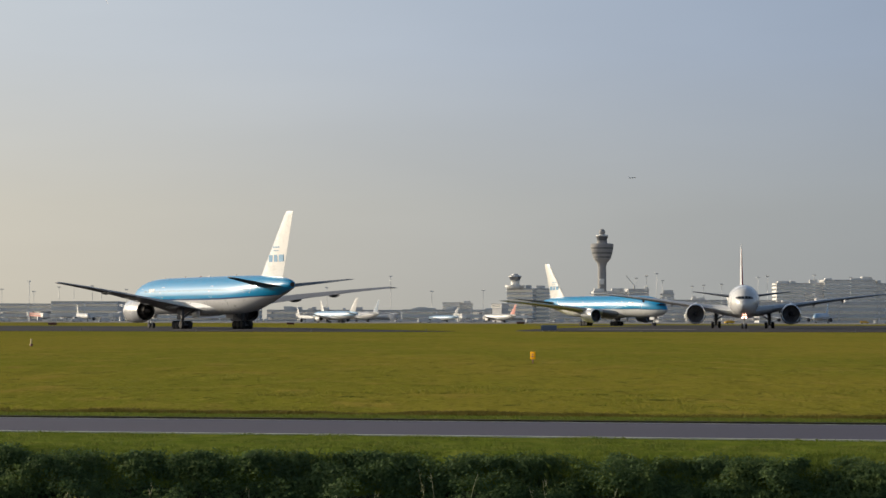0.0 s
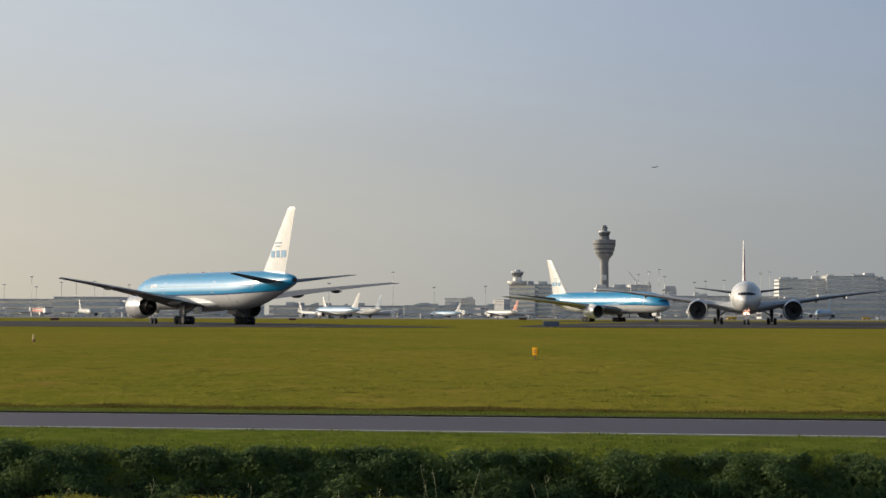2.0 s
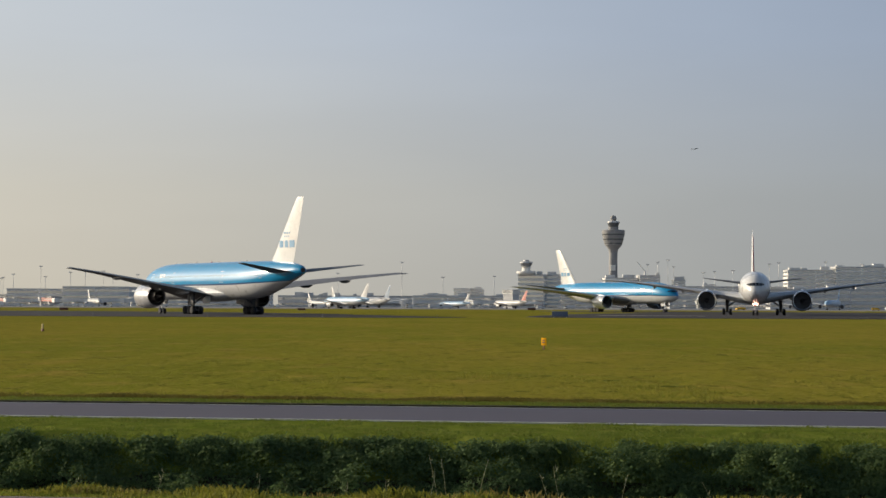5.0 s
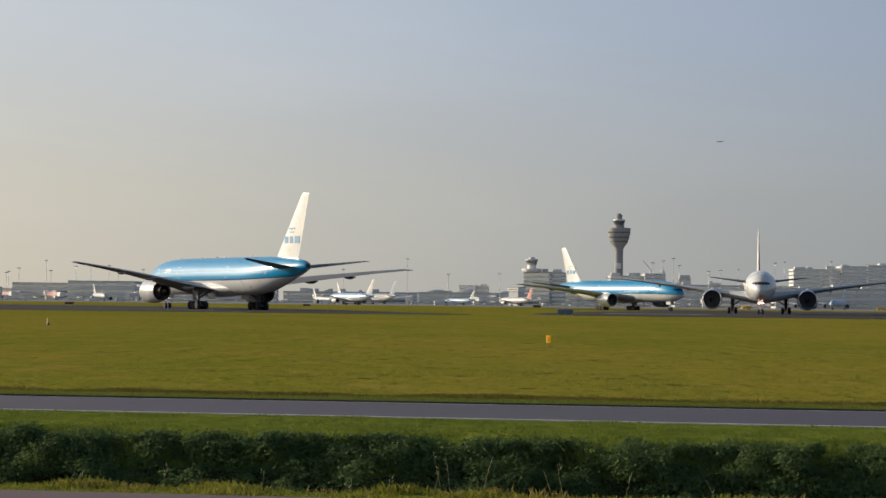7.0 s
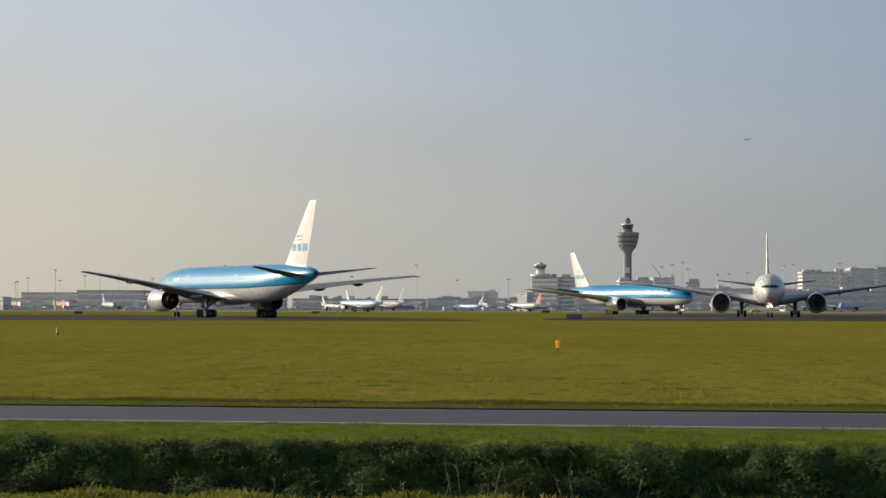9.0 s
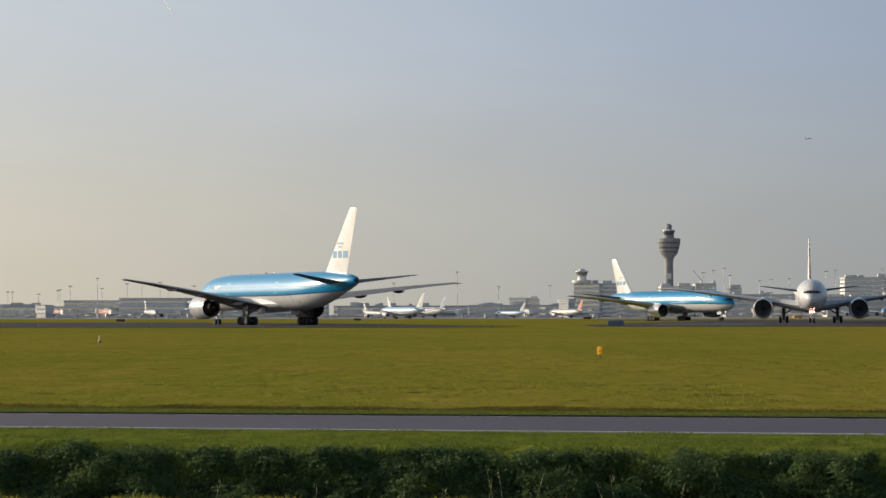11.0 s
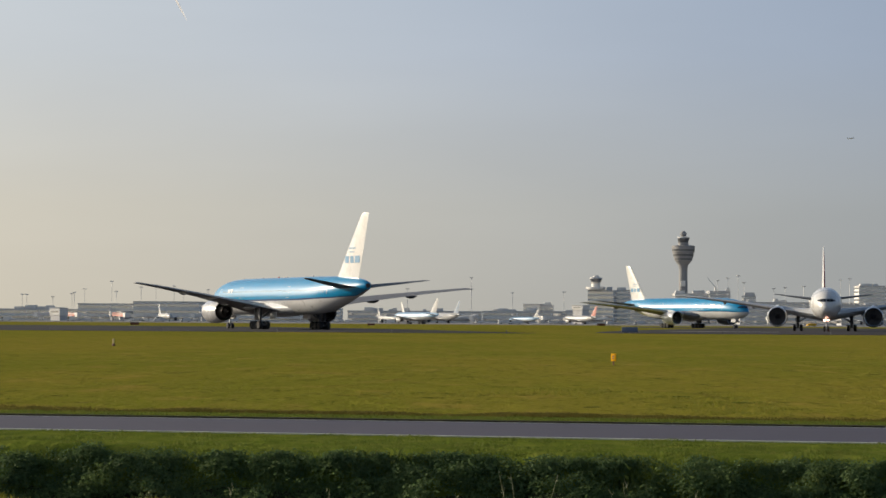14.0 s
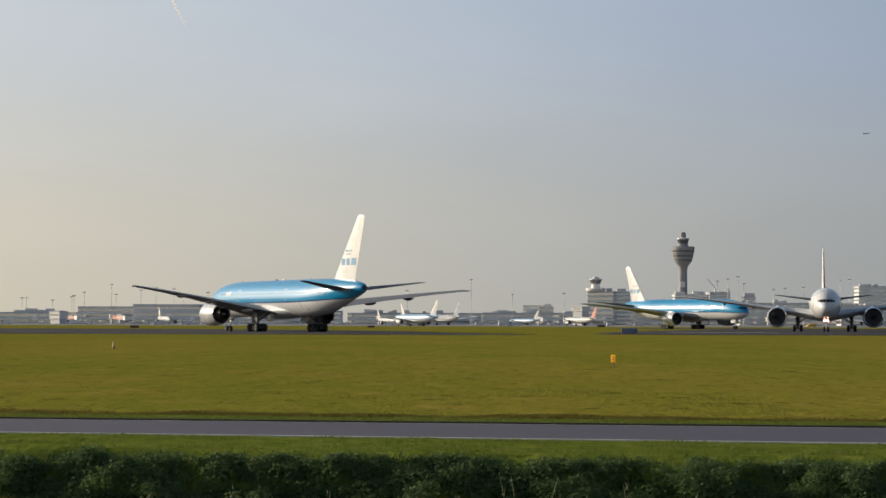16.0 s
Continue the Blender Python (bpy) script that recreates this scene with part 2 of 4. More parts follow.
def airliner(name, m, label, size="short", livery="blue", k=1.0, near=True, lights=False, mark=True, fin_paint=None):
    """A twin-jet wide-body. Local space: nose towards +x, port side +y, origin on the ground between the main gears."""
    shift, grow = (0, 0) if size == "short" else (5.3, 10.1)
    ref = 31.8 + shift
    top = thing(name, m, label, "airliner")
    P = lambda s, y, z: (k * (ref - s), k * y, k * z)
    upper, line, lower = {"blue": (SKYBLUE, NAVY, BELLY), "white": (WHITE, WHITE, BELLY), "pale": (FARWHITE, FARWHITE, FARWHITE), "haze": (HAZYBLUE, FARWHITE, FARWHITE)}[livery]
    n_up = 12 if near else 7
    def girdle(s, r, z):
        """Angles round one section: the upper colour ends on a nearly level line along the hull."""
        edge = 4.66 + 0.34 * min(1, s / 9) + 0.5 * max(0, (s - 40) / (23 + grow))
        q = math.degrees(math.acos(max(-0.97, min(0.97, (edge - z) / r))))
        p = min(176, q + 4.5)
        half = [q * i / n_up for i in range(n_up + 1)] + [p] + [p + (180 - p) * i / (n_up - 2) for i in range(1, n_up - 1)]
        return half + [360 - a for a in half[-2:0:-1]]

    m_half = 2 * n_up - 1
    col = [0] * n_up + [1] + [2] * (m_half - n_up - 1)
    col = col + col[::-1]
    body = [(0.0, 0.06, 4.62), (0.18, 0.5, 4.65), (0.5, 0.88, 4.71), (1.0, 1.26, 4.82), (1.7, 1.66, 4.97), (2.6, 2.03, 5.06), (3.8, 2.40, 5.19), (5.4, 2.70, 5.32), (7.4, 2.92, 5.43), (9.8, 3.04, 5.53)]
    body += [(14 + i * 5.5, 3.1, 5.6) for i in range(5)] + [(41.5 + grow, 3.1, 5.6)]
    body += [(s + grow, r, z) for s, r, z in ((44.2, 3.04, 5.64), (47.2, 2.88, 5.77), (49.9, 2.62, 5.99), (52.6, 2.27, 6.26), (55.4, 1.86, 6.54), (57.9, 1.45, 6.77), (60.0, 1.04, 6.92), (61.3, 0.72, 6.97), (61.7, 0.5, 6.98))]

    def girth(s):
        for (s0, r0, z0), (s1, r1, z1) in zip(body, body[1:]):
            if s <= s1:
                f = (s - s0) / (s1 - s0)
                return r0 + f * (r1 - r0), z0 + f * (z1 - z0)
        return body[-1][1:]

    bm = bmesh.new()
    loft(bm, [[P(s, -r * math.sin(radians(a)), z + r * math.cos(radians(a))) for a in girdle(s, r, z)] for s, r, z in body], True, col)
    hull = part("fuselage", bm, [upper, line, lower], top)

    # fairing under the wing root
    bm = bmesh.new()
    rings = []
    for i in range(11):
        f = i / 10
        w = math.sin(math.pi * (0.04 + 0.92 * f)) ** 0.45
        s = 17.0 + shift + 22 * f
        rings.append([P(s, 3.45 * w * math.cos(q), 3.55 + (1.5 * math.sin(q)) * w) for q in [2 * math.pi * j / 20 for j in range(20)]])
    loft(bm, rings)
    part("belly_fairing", bm, lower, top)

    # wings
    # the shaded tone for the blue jets, the sunlit one for all others
    wing_mat = WING if livery == "blue" else WINGPALE
    tips = [(30.45, 38.7, 1.5, 7.15, 0.10)] if size == "short" else [(31.2, 39.7, 1.9, 7.2, 0.09), (32.4, 41.6, 0.6, 7.35, 0.09)]
    plan = [(2.4, 19.5, 14.3, 3.45, 0.14), (6.2, 22.1, 11.9, 4.05, 0.12), (10.4, 24.9, 9.2, 4.72, 0.105), (17, 29.3, 6.9, 5.70, 0.10), (24, 33.95, 4.5, 6.58, 0.10), (29.6, 37.65, 2.6, 7.18, 0.11)] + tips
    for side in (1, -1):
        bm = bmesh.new()
        loft(bm, [[P(le + shift + u * c, side * y, z + v * c * t * 1.15 - u * c * (0.03 if y < 12 else 0.036)) for u, v in AIRFOIL] for y, le, c, z, t in plan])
        w = part("wing", bm, wing_mat, top)
        if near:
            bm = bmesh.new()
            nose = [(0.12, 0.455), (0.03, 0.275), (-0.004, 0.0), (0.03, -0.225), (0.075, -0.31)]
            strips = [[bm.verts.new(P(le + shift + u * c, side * y, z + v * c * t * 1.15 - u * c * (0.03 if y < 12 else 0.036))) for u, v in nose] for y, le, c, z, t in plan[1:]]
            for a, b in zip(strips, strips[1:]):
                for i in range(len(nose) - 1):
                    bm.faces.new((a[i], a[i + 1], b[i + 1], b[i]))
            part("leading_edge_slat", bm, SLAT, w, "bright bare metal leading edge")
            for y, s0, z, ln in ((7.6, 30.3, 3.55, 5.6), (14.6, 31.2, 4.95, 5.2), (20.6, 34.2, 5.80, 4.4)):
                bm = bmesh.new()
                lathe(bm, [(k * ln * f, k * 0.31 * math.sin(math.pi * min(1, max(0.02, f))) ** 0.7) for f in (0.0, 0.06, 0.2, 0.4, 0.6, 0.8, 0.94, 1.0)], "x", 14)
                for v in bm.verts:
                    v.co.z *= 1.35
                part("flap_fairing", bm, wing_mat, w, m=pose(*P(s0 + shift + ln * 0.85, side * y, z)))
            bm = bmesh.new()
            tube(bm, P(38.6 + shift, side * plan[-1][0] * 0.985, plan[-1][3] - 0.05), P(39.3 + shift, side * plan[-1][0] * 0.985, plan[-1][3] - 0.05), 0.09 * k)
            part("navigation_light", bm, WHITE, w)

        # engine
        e = new("engine")
        e.parent = top
        e.matrix_basis = pose(*P(20.6 + shift, side * 9.61, 2.92)) @ Matrix.Scale(1.0 if size == "short" else 1.05, 4)
        n = 40 if near else 18
        bm = bmesh.new()
        lathe(bm, [(k * a, k * r) for a, r in ((-0.12, 1.84), (-0.5, 1.91), (-1.3, 1.98), (-2.4, 2.0), (-3.6, 1.93), (-4.7, 1.78), (-5.5, 1.62), (-5.52, 1.55), (-4.6, 1.52), (-3.8, 1.30))], "x", n, False)
        part("nacelle", bm, NACELLE if near else FARWHITE, e)
        bm = bmesh.new()
        lathe(bm, [(k * a, k * r) for a, r in ((-0.13, 1.845), (-0.03, 1.80), (0.0, 1.74), (-0.04, 1.67), (-0.2, 1.61), (-0.55, 1.58))], "x", n, False)
        part("inlet_lip", bm, METAL, e, "polished metal inlet lip")
        bm = bmesh.new()
        lathe(bm, [(k * a, k * r) for a, r in ((-0.55, 1.585), (-1.25, 1.6), (-1.3, 0.5), (-1.0, 0.42), (-0.6, 0.16), (-0.5, 0.02))], "x", n, False)
        fan = part("fan", bm, FANBLACK, e, "dark fan behind the inlet")
        if near:
            for i in range(22):
                bm = bmesh.new()
                q = 2 * math.pi * i / 22
                c, d = math.cos(q), math.sin(q)
                c2, d2 = math.cos(q + 0.16), math.sin(q + 0.16)
                v = [bm.verts.new((k * x, k * r * cc, k * r * dd)) for x, r, cc, dd in ((-1.2, 0.45, c, d), (-0.95, 0.45, c2, d2), (-0.9, 1.56, c2, d2), (-1.22, 1.56, c, d))]
                bm.faces.new(v)
                part("fan_blade", bm, STRUT, e, smooth=False)
        bm = bmesh.new()
        lathe(bm, [(k * a, k * r) for a, r in ((-3.8, 1.28), (-5.2, 1.12), (-6.5, 0.86), (-6.52, 0.78), (-5.8, 0.76))], "x", n, False)
        part("core_nozzle", bm, DARKMETAL, e, "dark burnt metal exhaust nozzle")
        bm = bmesh.new()
        lathe(bm, [(k * a, k * r) for a, r in ((-5.6, 0.77), (-6.0, 0.58), (-6.9, 0.3), (-7.5, 0.05))], "x", n)
        part("exhaust_plug", bm, DARKMETAL, e)
        bm = bmesh.new()
        rings = []
        for s, z0, z1, w in ((-1.2, 1.7, 1.96, 0.12), (-3.2, 1.3, 2.25, 0.26), (-5.5, 1.0, 2.3, 0.28), (-8.2, 1.15, 1.9, 0.2), (-10.5, 1.5, 1.75, 0.06)):
            rings.append([(k * s, k * w, k * z0), (k * s, k * w, k * z1), (k * s, -k * w, k * z1), (k * s, -k * w, k * z0)])
        loft(bm, rings)
        part("pylon", bm, BELLY, e)

        # tailplane
        bm = bmesh.new()
        hs = [(0.4, 52.6, 7.4, 6.65, 0.10), (3.0, 54.6, 6.2, 6.95, 0.095), (10.2, 60.0, 2.5, 7.9, 0.09), (10.76, 60.9, 1.2, 7.95, 0.09)]
        loft(bm, [[P(le + grow + u * c, side * y, z + v * c * t) for u, v in AIRFOIL] for y, le, c, z, t in hs])
        part("tailplane", bm, TAILGREY if near else wing_mat, top)

        # main landing gear: three axles, six wheels
        g = new("main_landing_gear")
        g.parent = top
        g.matrix_basis = pose(*P(31.8 + shift, side * 5.49, 0))
        if near:
            for ax in (-1.47, 0, 1.47):
                for dy in (-0.7, 0.7):
                    wheel(g, ax, dy, 0.68, 0.68, 0.56)
                bm = bmesh.new()
                tube(bm, (ax, -0.7, 0.66), (ax, 0.7, 0.66), 0.12)
                part("axle", bm, STRUT, g)
            bm = bmesh.new()
            tube(bm, (-1.6, 0, 0.7), (1.6, 0, 0.7), 0.17)
            part("bogie_beam", bm, STRUT, g)
            bm = bmesh.new()
            tube(bm, (0, 0, 0.7), (0, 0, 3.7), 0.30, 0.38, 14)
            part("shock_strut", bm, STRUT, g)
            bm = bmesh.new()
            tube(bm, (0, 0, 1.7), (0, -side * 2.4, 3.3), 0.16)
            tube(bm, (0, 0, 1.8), (1.9, -side * 0.6, 3.3), 0.10)
            part("side_brace", bm, STRUT, g)
            part("gear_door", boxed(-1.1, 1.1, side * 0.46, side * 0.52, 1.45, 3.6, 0.02), STRUT, g)
            part("gear_door", boxed(-1.5, 1.5, -side * 2.46, -side * 2.40, 1.75, 3.0, 0.02), BELLY, g)
            bm = bmesh.new()
            tube(bm, (-0.35, 0, 1.5), (-1.1, 0, 0.85), 0.09)
            tube(bm, (-0.35, 0, 1.5), (-0.3, 0, 2.6), 0.09)
            part("torque_link", bm, STRUT, g)
        else:
            for ax in (-0.7 * k, 0.7 * k):
                wheel(g, ax, 0, 0.62 * k, 0.62 * k, 1.2 * k)
            bm = bmesh.new()
            tube(bm, (0, 0, 0.6 * k), (0, 0, 3.8 * k), 0.25 * k)
            part("shock_strut", bm, STRUT, g)

    # fin
    bm = bmesh.new()
    fn = [(7.4, 49.5, 8.45, 0.09), (8.7, 50.7, 7.75, 0.09), (13.5, 54.9, 5.2, 0.09), (17.9, 58.75, 2.8, 0.09), (18.3, 59.15, 2.5, 0.085), (18.5, 59.5, 2.1, 0.07)]
    sec = [(u, abs(v)) for u, v in AIRFOIL[:7]] + [(u, -abs(v)) for u, v in AIRFOIL[5:0:-1]]
    rings = [[P(le + grow + u * c, v * c * t, z) for u, v in sec] for z, le, c, t in fn]
    loft(bm, rings)
    fin = part("fin", bm, fin_paint or WHITE, top)
    # red on port only; starboard stays white for the sun washing it out
    if livery == "white" and near:
        for side in (1,):
            for z0, z1, a, b, mk, nm in ((8.9, 17.4, 0, 4, RED, "red_band"),):
                bm = bmesh.new()
                rr = []
                for i in range(4):
                    z = z0 + (z1 - z0) * i / 3
                    f = (z - 8.7) / 9.2
                    le, c = 50.7 + f * 8.05, 7.75 - f * 4.95
                    rr.append([bm.verts.new(P(le + grow + AIRFOIL[j][0] * c, side * (abs(AIRFOIL[j][1]) * c * 0.09 + 0.015), z)) for j in range(a, b + 1)])
                for p, q in zip(rr, rr[1:]):
                    for j in range(b - a):
                        bm.faces.new((p[j], p[j + 1], q[j + 1], q[j]))
                part(nm, bm, mk, fin)
    if livery == "blue" and mark:
        # the airline's mark as plain blocks and dots on both faces
        for side in (1, -1):
            for s, w, z0, z1 in ((53.9, 1.25, 10.65, 11.75), (55.75, 1.0, 10.65, 11.75), (57.2, 1.5, 10.65, 11.75), (55.5, 0.3, 12.3, 12.5), (56.1, 0.3, 12.3, 12.5), (56.7, 0.3, 12.3, 12.5), (55.3, 0.3, 12.8, 13.1), (55.9, 0.3, 12.8, 13.1), (56.5, 0.3, 12.8, 13.1), (57.1, 0.3, 12.8, 13.1)):
                f = ((z0 + z1) / 2 - 8.7) / 9.2
                le, c = 50.7 + f * 8.05, 7.75 - f * 4.95
                th = lambda u: 0.09 * c * 0.56 * (1.0 if u < 0.45 else max(0.08, (1 - u) / 0.55)) + 0.03
                u0, u1 = (s - le) / c, (s + w - le) / c
                bm = bmesh.new()
                pts = [(s, z0, th(u0)), (s + w, z0, th(u1)), (s + w, z1, th(u1)), (s, z1, th(u0))]
                a = [bm.verts.new(P(x + grow, side * y, z)) for x, z, y in pts]
                b = [bm.verts.new(P(x + grow, side * (y - 0.2), z)) for x, z, y in pts]
                bm.faces.new(a)
                for i in range(4):
                    bm.faces.new((a[i], a[(i + 1) % 4], b[(i + 1) % 4], b[i]))
                part("emblem_block", bm, EMBLEM, fin, smooth=False)

    # nose gear
    g = new("nose_landing_gear")
    g.parent = top
    g.matrix_basis = pose(*P(5.9, 0, 0))
    for dy in (-0.38, 0.38):
        wheel(g, 0, dy * k, 0.53 * k, 0.53 * k, 0.38 * k)
    bm = bmesh.new()
    tube(bm, (0, 0, 0.5 * k), (0.15 * k, 0, 2.9 * k), 0.14 * k)
    tube(bm, (0, 0, 1.2 * k), (1.5 * k, 0, 2.9 * k), 0.09 * k)
    part("nose_strut", bm, WHITE if near else STRUT, g)
    if near:
        for side in (1, -1):
            part("nose_gear_door", boxed(-1.2, 1.0, side * 0.55, side * 0.6, 1.75, 2.9, 0.02), lower, g)
        for dy in (-0.35, 0.0, 0.35):
            bm = bmesh.new()
            lathe(bm, [(0.0, 0.16), (0.16, 0.17), (0.2, 0.13)], "x", 14)
            part("taxi_light", bm, LAMP if lights else WHITE, g, "glowing warm taxi light" if lights else "", m=pose(0.2, dy, 2.2 if dy else 2.35))

        # flight deck windows, six panes
        def skin(y, z):
            lo, hi = 0.0, 9.0
            for _ in range(40):
                mid = (lo + hi) / 2
                r, zc = girth(mid)
                lo, hi = (mid, hi) if y * y + (z - zc) ** 2 > r * r else (lo, mid)
            return lo - 0.05

        for side in (1, -1):
            for y0, y1, a0, a1, b0, b1 in ((0.05, 0.62, 5.74, 5.74, 6.32, 6.32), (0.69, 1.22, 5.74, 5.76, 6.32, 6.26), (1.29, 1.68, 5.78, 5.88, 6.23, 6.06)):
                bm = bmesh.new()
                gr = []
                for i in range(5):
                    f = i / 4
                    y = y0 + f * (y1 - y0)
                    gr.append([bm.verts.new(P(skin(y, z), side * y * 1.012, z)) for z in [(a0 + f * (a1 - a0)) + j / 3 * ((b0 - a0) + f * ((b1 - a1) - (b0 - a0))) for j in range(4)]])
                for a, b in zip(gr, gr[1:]):
                    for j in range(3):
                        bm.faces.new((a[j], b[j], b[j + 1], a[j + 1]))
                part("cockpit_window", bm, GLASS, hull)
        # cabin window rows and doors
        for side in (1, -1):
            pane = None
            s = 9.6
            while s < 50.5 + grow:
                r, zc = girth(s)
                m = pose(*P(s, side * (math.sqrt(max(0.01, r * r - (6.35 - zc) ** 2)) + 0.004), 6.35), side * 14)
                if pane is None:
                    pane = part("cabin_window", boxed(-0.10, 0.10, -0.012, 0.012, -0.15, 0.15), CABIN if livery == "blue" else GLASS, hull, smooth=False, m=m)
                else:
                    w = new("cabin_window", pane.data)
                    w.parent = hull
                    w.matrix_basis = m
                s += 0.53
            for s in (8.4, 17.5, 37.5 + shift, 51.0 + grow):
                r, zc = girth(s)
                bm = bmesh.new()
                for s0, s1, q0, q1 in ((s - 0.5, s + 0.55, 62, 63.5), (s - 0.5, s + 0.55, 96, 97), (s - 0.55, s - 0.5, 62, 97), (s + 0.5, s + 0.55, 62, 97)):
                    pts = [bm.verts.new(P(x, side * (r + 0.012) * math.sin(radians(q)), zc + (r + 0.012) * math.cos(radians(q)))) for x, q in ((s0, q0), (s1, q0), (s1, (q0 + q1) / 2), (s1, q1), (s0, q1), (s0, (q0 + q1) / 2))]
                    bm.faces.new(pts)
                part("cabin_door_outline", bm, lower, hull, smooth=False)
        # aerials and beacon on the crown
        for s, hgt, ln in ((12, 0.16, 0.35), (20.5, 0.2, 0.4), (30, 0.12, 1.3), (41, 0.2, 0.4)):
            part("aerial", boxed(-ln / 2, ln / 2, -0.05, 0.05, -0.1, hgt, 0.03), STRUT, hull, m=pose(*P(s, 0, 8.7)))
        bm = bmesh.new()
        bmesh.ops.create_uvsphere(bm, u_segments=10, v_segments=6, radius=0.16)
        part("beacon", bm, BEACON, hull, "red beacon lamp", m=pose(*P(27, 0, 8.72)))
        # exhaust of the auxiliary power unit at the tail tip
        bm = bmesh.new()
        lathe(bm, [(-0.1, 0.36), (0.25, 0.40)], "x", 14)
        part("tail_exhaust", bm, DARKMETAL, hull, m=pose(*P(61.65 + grow, 0, 6.98)))
        if livery == "blue":
            for side in (1, -1):
                for s, w in ((11.6, 0.5), (12.4, 0.5), (13.2, 0.7)):
                    r, zc = girth(s)
                    bm = bmesh.new()
                    pts = [bm.verts.new(P(x, side * (r + 0.02) * math.sin(radians(q)), zc + (r + 0.02) * math.cos(radians(q)))) for x, q in ((s, 66), (s + w, 66), (s + w, 72), (s + w, 78), (s, 78), (s, 72))]
                    bm.faces.new(pts)
                    part("title_block", bm, WHITE, hull, smooth=False)
    return top


# ---- the ground ----
def skew(v):
    """How much the strips beside the ditch lean across the view."""
    if v < 20:
        return -0.17
    if v < 24:
        return -0.17 + 0.075 * (v - 20) / 4
    if v < 33:
        return -0.05 - 0.145 * (v - 20) / 13
    if v < 38:
        return -0.195 + 0.03 * (v - 33) / 5
    if v < 44:
        return -0.165
    return -0.165 * max(0.0, 1 - (v - 44) / 120)


def spot(u, v, z=0.0):
    return Vector((u, v + skew(v) * max(-60, min(60, u)), z))


DITCH = ((19.9, 0.0), (20.3, 0.0), (21.4, -0.5), (22.8, -1.25), (27.4, -1.35), (28.2, -1.0), (28.9, -0.55), (29.4, -0.16), (29.9, 0.0))


def height(v, u=0.0):
    if v <= DITCH[0][0] or v >= DITCH[-1][0]:
        return 0.0
    for (a, za), (b, zb) in zip(DITCH, DITCH[1:]):
        if v <= b:
            return za + (v - a) / (b - a) * (zb - za)
    return 0.0


def lie(u, v):
    """Height of the turf: the ditch, shallow lumps in the grass, a raised edge beyond the road."""
    z = height(v, u)
    if 33.7 < v < 38.6:
        return -0.03
    if z < 0:
        return z + 0.18 * noise.noise((u * 1.1, v * 1.1, 5))
    if 30.5 < v < 60 and not 33 < v < 38.6:
        z = 0.05 * noise.noise((u * 0.5, v * 0.6, 0)) * min(1, max(0, abs(v - 36) / 4 - 0.6))
        return z + (0.03 * min(1, (60 - v) / 16) if v > 38 else 0)
    if 60 <= v < 900:
        return 0.03 * noise.noise((u * 0.05, v * 0.05, 3)) - 0.03
    return z


